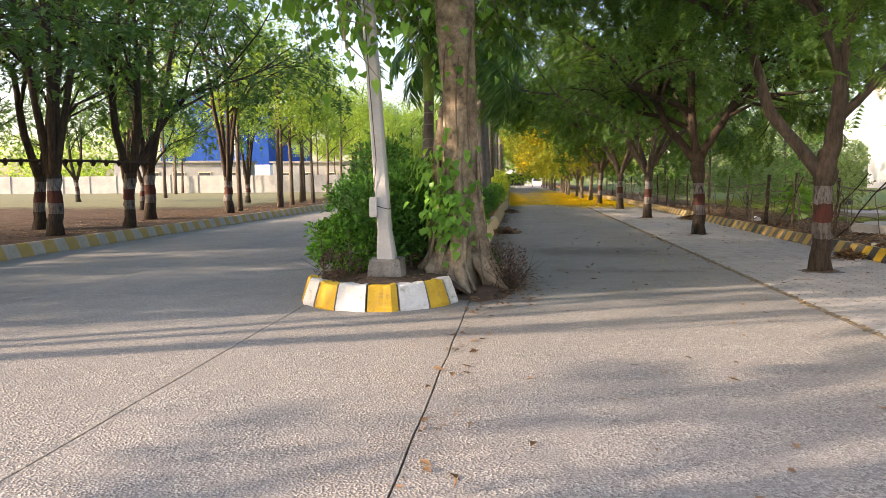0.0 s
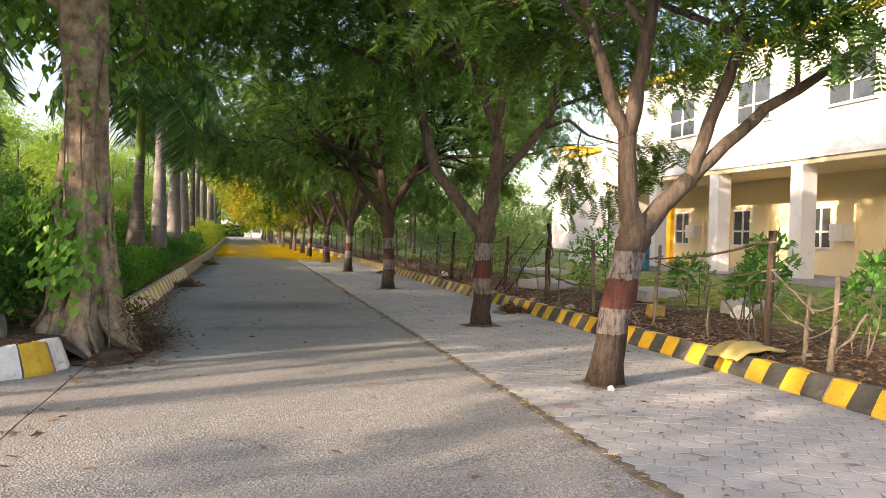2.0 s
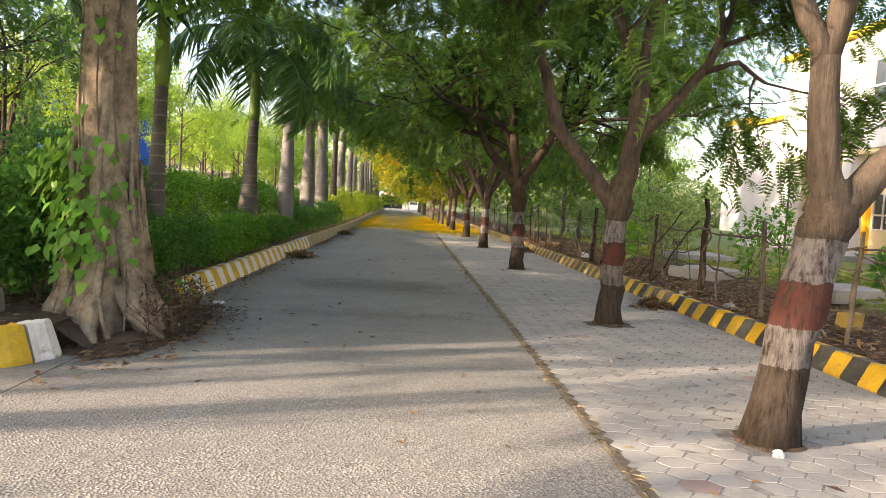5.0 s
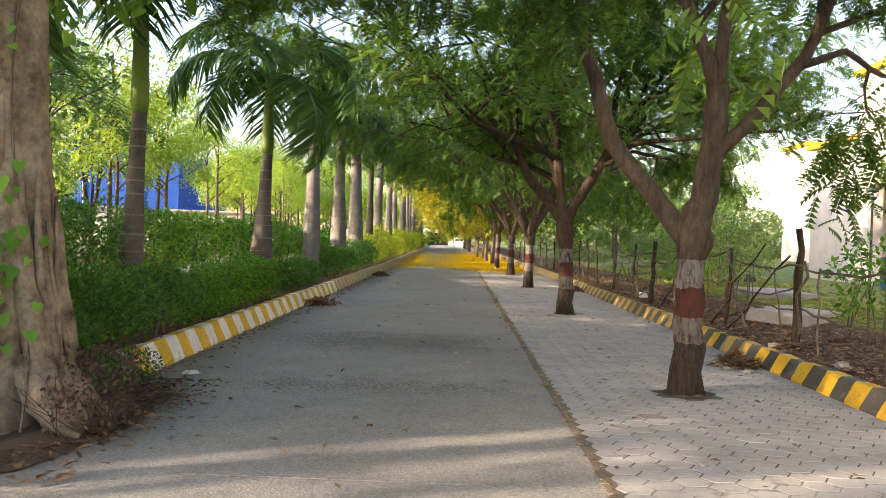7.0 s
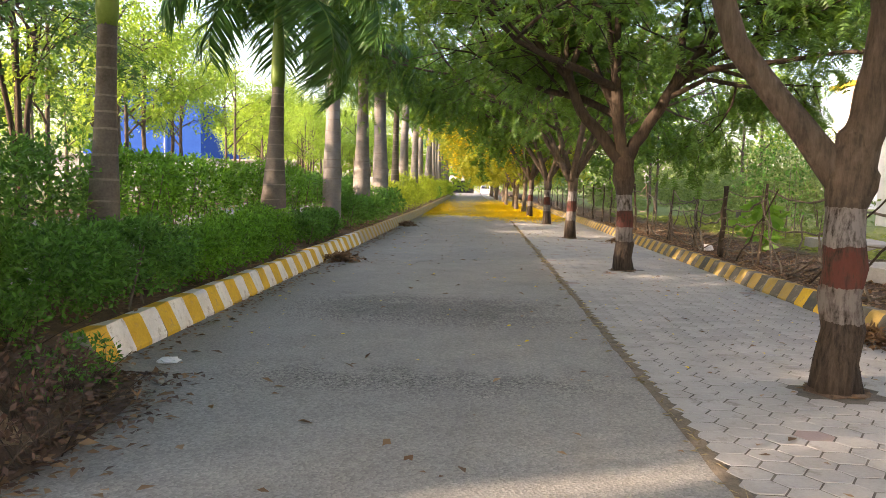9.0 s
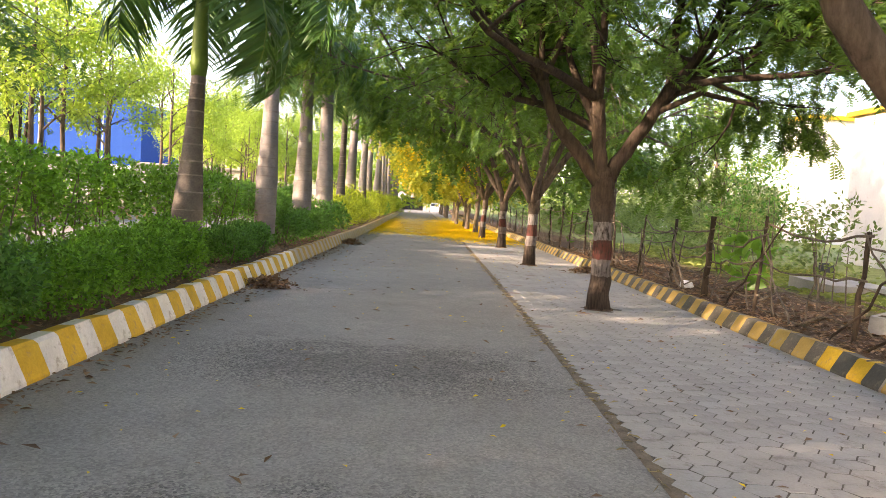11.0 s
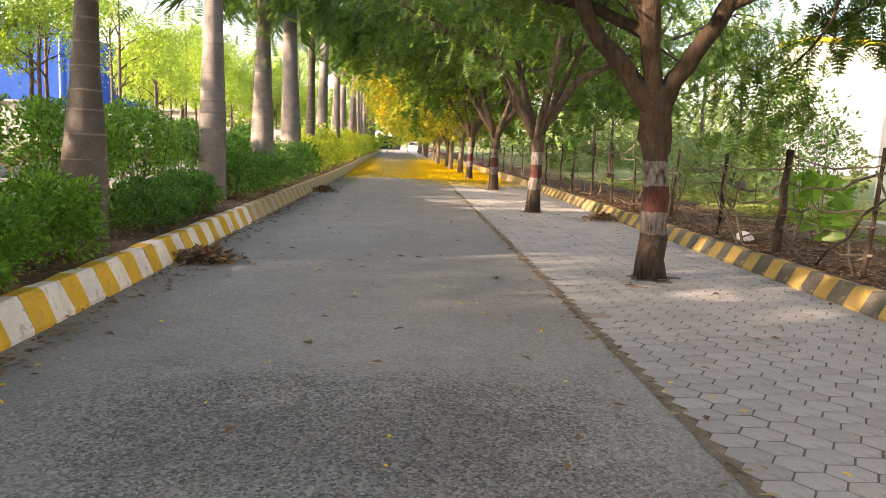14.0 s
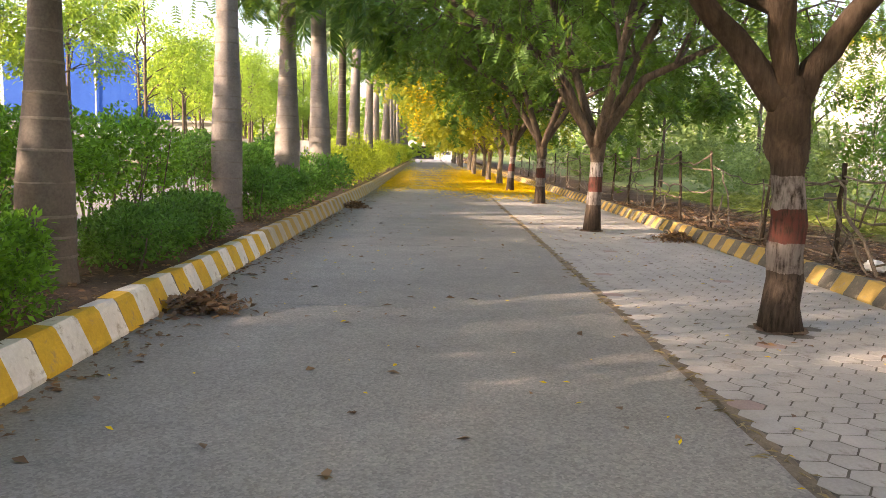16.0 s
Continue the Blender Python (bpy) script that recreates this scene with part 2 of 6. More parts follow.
LEAF_SCRUB = leaf_mat("scrub_leaf", (0.075, 0.13, 0.045), (0.17, 0.245, 0.085), (0.26, 0.35, 0.09), 0.35)
LEAF_LEFT = leaf_mat("dark_leaf", (0.014, 0.040, 0.014), (0.050, 0.110, 0.032), (0.14, 0.27, 0.04), 0.38)
LEAF_BRIGHT = leaf_mat("young_leaf", (0.07, 0.15, 0.022), (0.17, 0.29, 0.045), (0.40, 0.55, 0.065), 0.45)
LEAF_HEDGE = leaf_mat("hedge_leaf", (0.012, 0.055, 0.008), (0.125, 0.31, 0.034), (0.22, 0.48, 0.04), 0.32)
LEAF_HEDGE_DARK = leaf_mat("hedge_leaf_dark", (0.011, 0.046, 0.012), (0.092, 0.235, 0.046), (0.17, 0.39, 0.055), 0.34)
LEAF_LIME = leaf_mat("hedge_leaf_lime", (0.11, 0.19, 0.02), (0.31, 0.39, 0.045), (0.5, 0.6, 0.06), 0.42)
LEAF_HEART = leaf_mat("heart_leaf", (0.06, 0.17, 0.025), (0.15, 0.33, 0.05), (0.28, 0.50, 0.06), 0.4, 0.35)
LEAF_PALM = leaf_mat("palm_leaf", (0.025, 0.075, 0.020), (0.065, 0.155, 0.045), (0.14, 0.28, 0.05), 0.3, 0.4)
LEAF_DRY = leaf_mat("dry_leaf", (0.10, 0.055, 0.03), (0.26, 0.16, 0.085), (0.2, 0.1, 0.04), 0.15)
FLOWER = leaf_mat("yellow_petal", (0.62, 0.40, 0.008), (0.85, 0.58, 0.012), (0.8, 0.55, 0.01), 0.25)
GRASS = leaf_mat("grass_blade", (0.10, 0.16, 0.035), (0.26, 0.30, 0.09), (0.3, 0.36, 0.08), 0.35)
STRAW = leaf_mat("dry_straw", (0.13, 0.10, 0.05), (0.33, 0.26, 0.14), (0.3, 0.24, 0.1), 0.2)
WEED = leaf_mat("dry_weed", (0.045, 0.028, 0.020), (0.13, 0.078, 0.056), (0.11, 0.055, 0.035), 0.2)


# ---- mesh helpers ----
class Geo:
    """Gathers vertices and faces, with a material index a face."""

    def __init__(self):
        self.v, self.f, self.m = [], [], []

    def put(self, verts, faces, mi=0):
        o = len(self.v)
        self.v.extend(tuple(p) for p in verts)
        self.f.extend(tuple(i + o for i in fc) for fc in faces)
        self.m.extend([mi] * len(faces))
        return self

    def box(self, x0, x1, y0, y1, z0, z1, mi=0):
        v = [(x, y, z) for z in (z0, z1) for y in (y0, y1) for x in (x0, x1)]
        return self.put(v, [(0, 2, 3, 1), (4, 5, 7, 6), (0, 1, 5, 4), (2, 6, 7, 3), (0, 4, 6, 2), (1, 3, 7, 5)], mi)

    def tube(self, pts, radii, n=8, mi=0, lump=0.0, cap=True):
        pts = [Vector(p) for p in pts]
        u = None
        verts, faces = [], []
        for i, p in enumerate(pts):
            d = (pts[min(i + 1, len(pts) - 1)] - pts[max(i - 1, 0)]).normalized()
            if u is None:
                u = d.orthogonal().normalized()
            u = (u - d * u.dot(d)).normalized()
            w = d.cross(u)
            for k in range(n):
                a = 2 * math.pi * k / n
                r = radii[i] * (1 + lump * noise.noise(p * 3 + Vector((math.cos(a), math.sin(a), 0)) * 1.3))
                verts.append(p + (u * math.cos(a) + w * math.sin(a)) * r)
        for i in range(len(pts) - 1):
            for k in range(n):
                a, b = i * n + k, i * n + (k + 1) % n
                faces.append((a, b, b + n, a + n))
        if cap:
            faces.append(tuple(range(n))[::-1])
            faces.append(tuple(range((len(pts) - 1) * n, len(pts) * n)))
        return self.put(verts, faces, mi)

    def mesh(self, name, mats, smooth=False):
        me = bpy.data.meshes.new(name)
        me.from_pydata(self.v, [], self.f)
        for m in (mats if isinstance(mats, (list, tuple)) else [mats]):
            me.materials.append(m)
        me.polygons.foreach_set("material_index", self.m)
        if smooth:
            me.polygons.foreach_set("use_smooth", [True] * len(self.f))
        me.update()
        return me


def part(name, geo, mats, parent=None, label="", smooth=False):
    ob = new(name, geo if isinstance(geo, bpy.types.Mesh) else geo.mesh(name, mats, smooth))
    if parent:
        ob.parent = parent
    if label:
        ob["label"] = label
    return ob


def thing(name, at, label, category, group="", kind=""):
    ob = new(name)
    ob.empty_display_size = 0.2
    ob.matrix_basis = Matrix.Translation(at)
    return tagged(ob, label, category, group, kind)


def scatter_mesh(name, mat, template, faces, places, along, ups, sizes):
    """One mesh of many small leaves: template points (length along x, width y, rise z) put at places."""
    P, A, U, S = (np.asarray(q, dtype=float) for q in (places, along, ups, sizes))
    A /= np.linalg.norm(A, axis=1, keepdims=True) + 1e-9
    B = np.cross(U, A)
    B /= np.linalg.norm(B, axis=1, keepdims=True) + 1e-9
    N = np.cross(A, B)
    T = np.asarray(template, dtype=float)
    V = P[:, None, :] + S[:, None, None] * (T[None, :, 0:1] * A[:, None, :] + T[None, :, 1:2] * B[:, None, :] + T[None, :, 2:3] * N[:, None, :])
    k, n = len(T), len(P)
    me = bpy.data.meshes.new(name)
    F = np.concatenate([np.asarray(faces)[None, :, :] + (np.arange(n) * k)[:, None, None]]).reshape(-1, len(faces[0]))
    me.vertices.add(n * k)
    me.vertices.foreach_set("co", V.reshape(-1))
    me.loops.add(F.size)
    me.loops.foreach_set("vertex_index", F.reshape(-1).astype(np.int32))
    me.polygons.add(len(F))
    me.polygons.foreach_set("loop_start", np.arange(0, F.size, F.shape[1], dtype=np.int32))
    me.polygons.foreach_set("loop_total", np.full(len(F), F.shape[1], dtype=np.int32))
    me.materials.append(mat)
    me.update(calc_edges=True)
    me.validate()
    return me


def spray(pairs, width, leaf):
    """A feathery compound leaf: pairs of narrow leaflets on a drooping axis."""
    t, f = [], []
    for i in range(pairs):
        x = 0.08 + 0.9 * i / pairs
        z = -0.25 * x * x
        w = width * (0.65 + 0.7 * x * (1.15 - x) * 2)
        for s in (1, -1):
            o = len(t)
            t += [(x - leaf * 0.5, 0.01 * s, z), (x + leaf * 0.6, 0.01 * s, z), (x + leaf * 0.5, s * w, z - 0.08)]
            f.append((o, o + 1, o + 2))
    return t, f


SPRAY_NEAR, SPRAY_FAR = spray(6, 0.27, 0.14), spray(3, 0.36, 0.32)
OVAL = ([(0, 0, 0), (0.45, 0.24, 0.06), (1, 0, -0.08), (0.45, -0.24, 0.06)], [(0, 1, 2), (0, 2, 3)])
HEART = ([(0.08, 0, 0), (-0.06, 0.22, 0.05), (0.12, 0.42, 0.06), (0.5, 0.34, 0.02), (1.0, 0, -0.16), (0.5, -0.34, 0.02), (0.12, -0.42, 0.06), (-0.06, -0.22, 0.05)],
         [(0, 1, 2), (0, 2, 3), (0, 3, 4), (0, 4, 5), (0, 5, 6), (0, 6, 7)])
BLADE = ([(0, -0.03, 0), (0, 0.03, 0), (0.6, 0.0, 0.12), (1.0, 0.0, -0.02)], [(0, 1, 2), (0, 2, 3)])

# ---- large structure: the lie of the land ----
KERB_L, KERB_R, ROAD_R, FAR_KERB = -0.30, 6.65, 3.80, -9.45


def bend(y):
    """The road swings slightly left past the first rows of trees."""
    return -0.016 * max(0.0, y - 40.0)


def ground():
    xs = [-900, -300, -120, -60, -40, -28, -20, -14, -11, -9.62, -9.60, -6, -2, 2, 6.82, 6.84, 7.6, 8.6, 10, 12, 15, 20, 30, 60, 120, 300, 900]
    ys = [-900, -200, -60, -20, -8] + [i * 3 for i in range(0, 40)] + [125, 140, 170, 220, 400, 900]
    g = Geo()
    verts = []
    for y in ys:
        for x in xs:
            z = -0.06 if -9.61 < x < 6.83 else (0.20 if x > 0 else 0.24)
            if x > 7 or x < -10:
                z += 0.06 * noise.noise(Vector((x * 0.35, y * 0.35, 0)))
            if x > 9:
                z += min(0.25, (x - 9) * 0.03)
            verts.append((x, y, z))
    n = len(xs)
    g.put(verts, [(j * n + i, j * n + i + 1, (j + 1) * n + i + 1, (j + 1) * n + i) for j in range(len(ys) - 1) for i in range(n - 1)])
    m, nt, b = nodes_of("ground_cover")
    co = nt.nodes.new("ShaderNodeTexCoord").outputs["Object"]
    sep = add(nt, "ShaderNodeSeparateXYZ", Vector=co)
    big, mid, fine = noise_of(nt, co, 0.25, 5), noise_of(nt, co, 1.7, 6, 0.7), noise_of(nt, co, 22, 6, 0.75)
    f = maths(nt, "ADD", maths(nt, "MULTIPLY", mid, 0.5), maths(nt, "MULTIPLY", fine, 0.5))
    soil = ramp(nt, f, [(0.36, (0.05, 0.034, 0.025)), (0.66, (0.185, 0.125, 0.085))])
    lawn = ramp(nt, f, [(0.34, (0.12, 0.16, 0.05)), (0.68, (0.30, 0.33, 0.13))])
    field = ramp(nt, f, [(0.34, (0.17, 0.165, 0.09)), (0.68, (0.30, 0.285, 0.175))])
    wob = maths(nt, "MULTIPLY", maths(nt, "SUBTRACT", mid, 0.5), 3.0)
    xw = maths(nt, "ADD", sep.outputs[0], wob)
    right = add(nt, "ShaderNodeMapRange", Value=xw, From_Min=9.0, From_Max=10.4).outputs[0]
    yw = maths(nt, "ADD", sep.outputs[1], maths(nt, "MULTIPLY", wob, 2.0))
    left = maths(nt, "MULTIPLY", add(nt, "ShaderNodeMapRange", Value=xw, From_Min=-12.4, From_Max=-14.0).outputs[0], add(nt, "ShaderNodeMapRange", Value=yw, From_Min=31.0, From_Max=35.0).outputs[0])
    col = mixc(nt, right, soil, lawn)
    col = mixc(nt, left, col, field)
    nt.links.new(col, b.inputs["Base Color"])
    b.inputs["Roughness"].default_value = 0.95
    b.inputs["Specular IOR Level"].default_value = 0.1
    bumped(nt, b, f, 0.8, 0.05)
    tagged(part("ground", g, m), "dry grass and bare brown soil either side of the road", "ground", kind="structure")


ground()


def kerb_stone_mesh(length, colours, first, seed, height=0.27, lean=0.10, top=0.14):
    """A leaning kerb stone along +y, its road face towards +x, painted in stripes."""
    rng = random.Random(seed)
    g = Geo()
    w = length / colours
    prof = [(0.0, -0.06), (0.004, 0.03), (-lean + 0.012, height - 0.03), (-lean - 0.012, height), (-lean - top, height - 0.008), (-lean - top, -0.06)]
    rows = []
    gap = 0.006
    for k in range(colours + 1):
        y = k * w + (gap if k == 0 else -gap if k == colours else rng.uniform(-0.015, 0.015))
        rows.append([(px + rng.uniform(-0.007, 0.007), y + rng.uniform(-0.012, 0.012) * (0 < k < colours), pz + rng.uniform(-0.008, 0.008) * (i not in (0, 5))) for i, (px, pz) in enumerate(prof)])
    n = len(prof)
    g.v = [tuple(p) for r in rows for p in r]
    for k in range(colours):
        for i in range(n - 1):
            g.f.append((k * n + i, (k + 1) * n + i, (k + 1) * n + i + 1, k * n + i + 1))
            g.m.append(2 if i >= 4 else (k + first) % 2)
    g.f += [tuple(range(n)), tuple(range(colours * n, colours * n + n))[::-1]]
    g.m += [2, 2]
    return g


def kerb_line(name, label, x, y0, y1, face, mats, stripe, per=4, dusty=None, dust_from=0.0, height=0.27):
    """A straight kerb; face +1 looks towards +x, -1 towards -x."""
    root = tagged(new(name), label, "kerb", kind="structure")
    meshes = [kerb_stone_mesh(stripe * per, per, 0, s, height).mesh("kerb_stone", mats) for s in range(7)]
    old = [kerb_stone_mesh(stripe * per, per, 0, s, height).mesh("kerb_stone", dusty) for s in range(7)] if dusty else meshes
    rng = random.Random(len(name))
    y, i = y0, 0
    while y < y1:
        ob = part("kerb_stone", (old if y > dust_from + rng.uniform(-2.5, 2.5) else meshes)[(i * 5) % 7], None, root)
        t = 0.012 * noise.noise(Vector((x, y, 3)))
        ob.matrix_basis = pose(x + t + bend(y if face > 0 else y + stripe * per), y if face > 0 else y + stripe * per, 0, 0, 0, (0 if face > 0 else 180) + 25 * t + (0.92 if y > 40 else 0))
        y += stripe * per
        i += 1
    return root


kerb_line("kerb_median", "leaning kerb painted in yellow and white stripes along the median", KERB_L, 11.22, 118, 1, [YELLOW, WHITE, MORTAR], 0.305, dusty=[YELLOW_DUST, WHITE_DUST, MORTAR], dust_from=24.0)
kerb_line("kerb_verge", "low kerb painted in yellow and black stripes along the paved strip", KERB_R, -5.93, 118, -1, [YELLOW, BLACK, MORTAR], 0.285, dusty=[YELLOW_DUST, BLACK_DUST, MORTAR], dust_from=14.0, height=0.225)
kerb_line("kerb_far_road", "dusty yellow and white striped kerb beyond the other carriageway", FAR_KERB, -12, 118, 1, [YELLOW_DUST, WHITE_DUST, MORTAR], 0.40)
kerb_line("kerb_median_back", "yellow and white kerb on the far side of the median", -2.30, 9.2, 118, -1, [YELLOW_DUST, WHITE_DUST, MORTAR], 0.40)


def median_nose():
    root = tagged(new("kerb_nose"), "cracked rounded median kerb freshly painted yellow and white", "kerb", kind="structure")
    n = 8
    for k in range(n):
        a0, a1 = math.pi + math.pi * k / n, math.pi + math.pi * (k + 1) / n
        rng = random.Random(40 + k)
        g = Geo()
        prof = [(1.0, -0.06, 0), (1.0, 0.03, 0), (0.91, 0.28, 0), (0.885, 0.305, 0), (0.76, 0.295, 0), (0.76, -0.06, 0)]
        m = 4
        for j in range(m + 1):
            a = a0 + (a1 - a0) * j / m + (rng.uniform(0.004, 0.016) if j == 0 else -rng.uniform(0.004, 0.014) if j == m else 0)
            jit = rng.uniform(-0.02, 0.02)
            for r, z, _ in prof:
                g.v.append((-1.32 + 0.99 * (r + jit) * math.cos(a), 8.18 + 0.92 * (r + jit) * math.sin(a), z + rng.uniform(-0.014, 0.014) * (z > 0)))
        q = len(prof)
        for j in range(m):
            for i in range(q - 1):
                g.f.append((j * q + i, (j + 1) * q + i, (j + 1) * q + i + 1, j * q + i + 1))
                g.m.append(2 if i == 4 else k % 2)
        g.f += [tuple(range(q)), tuple(range(m * q, m * q + q))[::-1]]
        g.m += [2, 2]
        part("kerb_stone", g, [YELLOW, WHITE, MORTAR], root)
    # the median's earth
    g = Geo()
    rows = sorted(set([7.6, 7.8, 8.0, 8.18, 8.6, 9.0, 9.6] + [10.2 + i * 0.9 for i in range(120)]))
    verts, faces = [], []
    for y in rows:
        half = 0.80 * math.sqrt(max(0.02, 1 - ((8.18 - y) / 0.74) ** 2)) if y < 8.18 else 0.84
        for i in range(7):
            u = i / 6 * 2 - 1
            verts.append((-1.32 + u * half + bend(y), y, 0.235 + 0.05 * (1 - u * u) + 0.035 * noise.noise(Vector((u * 3, y * 1.7, 9)))))
    for j in range(len(rows) - 1):
        for i in range(6):
            faces.append((j * 7 + i, j * 7 + i + 1, j * 7 + i + 8, j * 7 + i + 7))
    g.put(verts, faces)
    bank = Geo()
    for j in range(26):
        yb = 8.32 + j * 0.118
        for i in range(6):
            u = i / 5
            n1 = noise.noise(Vector((u * 2.5, yb * 2.2, 4)))
            bank.v.append((-0.56 + u * (0.46 + 0.10 * noise.noise(Vector((0, yb * 1.6, 8)))), yb, (0.262 * (1 - u) ** 1.4 + 0.035 * n1 * math.sin(math.pi * u) + 0.004) if i < 5 else -0.03))
    bank.f = [(j * 6 + i, j * 6 + i + 1, j * 6 + i + 7, j * 6 + i + 6) for j in range(25) for i in range(5)]
    bank.m = [0] * len(bank.f)
    tagged(part("earth_bank", bank, SOIL, smooth=True), "crumbling bank of brown earth where the kerb is missing", "soil", kind="structure")
    tagged(part("median_soil", g, SOIL), "bare brown earth bed of the median strip", "soil", kind="structure")
    # loose earth washed out round the fig's foot onto the road
    g = Geo()
    v = [(0.02, 9.35, 0.10)]
    for k in range(20):
        a = 2 * math.pi * k / 20
        r = 1 + 0.25 * noise.noise(Vector((math.cos(a) * 2, math.sin(a) * 2, 5)))
        v.append((-0.08 + 0.50 * r * math.cos(a), 9.5 + 1.55 * r * math.sin(a), 0.012))
    g.put(v, [(0, 1 + k, 1 + (k + 1) % 20) for k in range(20)])
    tagged(part("earth_spill", g, SOIL), "thin fan of brown earth spilled onto the road", "soil", kind="structure")


median_nose()

# ---- trees ----
def grow(rng, wood, p, d, length, r, level, tips, droop, fine=True, low=-9.0):
    segs = (2, 3, 4)[level]
    pts, q, dd = [p.copy()], p.copy(), d.normalized()
    for i in range(segs):
        up = (0.10 if level == 2 else -0.04) - droop * (0.10 if level == 2 else 0.26)
        dd = (dd + Vector((rng.gauss(0, 0.16), rng.gauss(0, 0.16), rng.gauss(up, 0.13)))).normalized()
        q = q + dd * (length / segs)
        pts.append(q.copy())
    if min(pts[-1].z, pts[-2].z) < low:
        return
    if level or fine:
        wood.tube(pts, [r * (1 - 0.6 * i / segs) for i in range(segs + 1)], (3, 4, 6)[level], cap=False)
    if level == 0:
        tips.append((pts, dd))
        return
    kids = (4, 5)[rng.random() < 0.5]
    for k in range(kids):
        f = 0.3 + 0.7 * (k + rng.random() * 0.6) / kids
        i = min(segs - 1, int(f * segs))
        at = pts[i].lerp(pts[i + 1], f * segs - i if f < 1 else 1)
        side = dd.orthogonal().normalized()
        side.rotate(Matrix.Rotation(rng.uniform(0, 6.28), 3, dd))
        nd = (dd * rng.uniform(0.35, 0.8) + side * rng.uniform(0.5, 1.0))
        nd.z = nd.z * 0.75
        grow(rng, wood, at, nd, length * rng.uniform(0.5, 0.68), r * 0.45, level - 1, tips, droop, fine, low)


def foliage(name, rng, tips, count, kind, mat, size, spread=0.18, hang=0.35):
    P, A, U, S = [], [], [], []
    per = max(1, round(count / max(1, len(tips))))
    for pts, d in tips:
        for _ in range(per):
            i = rng.randrange(len(pts) - 1)
            c = pts[i].lerp(pts[i + 1], rng.random())
            c = c + Vector((rng.gauss(0, spread), rng.gauss(0, spread), rng.gauss(-0.03, spread * 0.8)))
            a = d * 0.5 + Vector((rng.gauss(0, 0.7), rng.gauss(0, 0.7), rng.gauss(-hang, 0.35)))
            P.append(c), A.append(a), U.append((rng.gauss(0, 0.5), rng.gauss(0, 0.5), 1.0)), S.append(size * rng.uniform(0.65, 1.25))
    return scatter_mesh(name, mat, kind[0], kind[1], P, A, U, S)


def tree(at, seed, trunk, limbs, label, bark_trunk, bark_limb, kind, count, leaf, size, reach=2.0, droop=0.5, group="", name="tree", shoots=3, spread=0.18, low=-9.0, hanging=()):
    """A tree: trunk [(x, y, z, r)...], limbs as such paths, hanging boughs too; boughs, twigs and leaves grow from the limbs' ends."""
    rng = random.Random(seed)
    root = thing(name, at, label, "tree", group)
    g = Geo()

    def smooth(path):
        out = []
        for i in range(len(path) - 1):
            a, b = path[i], path[i + 1]
            for k in range(3):
                f = k / 3
                w = Vector(a[:3]).lerp(Vector(b[:3]), f) + Vector((rng.gauss(0, 0.012), rng.gauss(0, 0.012), 0)) * (i + k > 0)
                out.append((w, a[3] + (b[3] - a[3]) * f))
        out.append((Vector(path[-1][:3]), path[-1][3]))
        return [o[0] for o in out], [o[1] for o in out]
    p, r = smooth(trunk)
    r[0] *= 1.25
    p[0] = p[0] + Vector((0, 0, -0.12))
    g.tube(p, r, 14, lump=0.28, cap=True)
    part("trunk", g, bark_trunk, root, smooth=True)
    wood, tips = Geo(), []
    for path in limbs:
        lg = Geo()
        p, r = smooth(path)
        lg.tube(p, r, 10, lump=0.18, cap=True)
        part("limb", lg, bark_limb, root, smooth=True)
        d = (p[-1] - p[-3]).normalized()
        if any(o is not path and (Vector(o[0][:3]) - p[-1]).length < 0.04 for o in limbs):
            continue
        for k in range(shoots):
            side = Vector((rng.gauss(0, 1), rng.gauss(0, 1), rng.gauss(0.1, 0.4)))
            grow(rng, wood, p[-1 - (k % 2) * 2], d * 0.8 + side * 0.65, reach * rng.uniform(0.75, 1.2), r[-1] * 0.75, 2, tips, droop, kind is SPRAY_NEAR, low)
    loose = []
    for path in hanging:
        lg = Geo()
        p, r = smooth(path)
        lg.tube(p, r, 8, lump=0.18, cap=True)
        part("limb", lg, bark_limb, root, smooth=True)
        for k in range(2):
            side = Vector((rng.gauss(0, 0.8), rng.gauss(0, 0.8), rng.gauss(-0.3, 0.3)))
            grow(rng, wood, p[-1 - k], (p[-1] - p[-3]).normalized() * 0.7 + side * 0.7, 1.25 * rng.uniform(0.8, 1.1), r[-1] * 0.7, 2, loose, 0.55, True)
    part("branchwork", wood, bark_limb, root, smooth=True)["kind"] = "stuff"
    part("crown", foliage("crown", rng, tips, count, kind, leaf, size, spread), None, root)
    if loose:
        part("hanging_foliage", foliage("hanging_foliage", rng, loose, len(loose) * 7, kind, leaf, size, 0.10, 0.6), None, root)
    return root


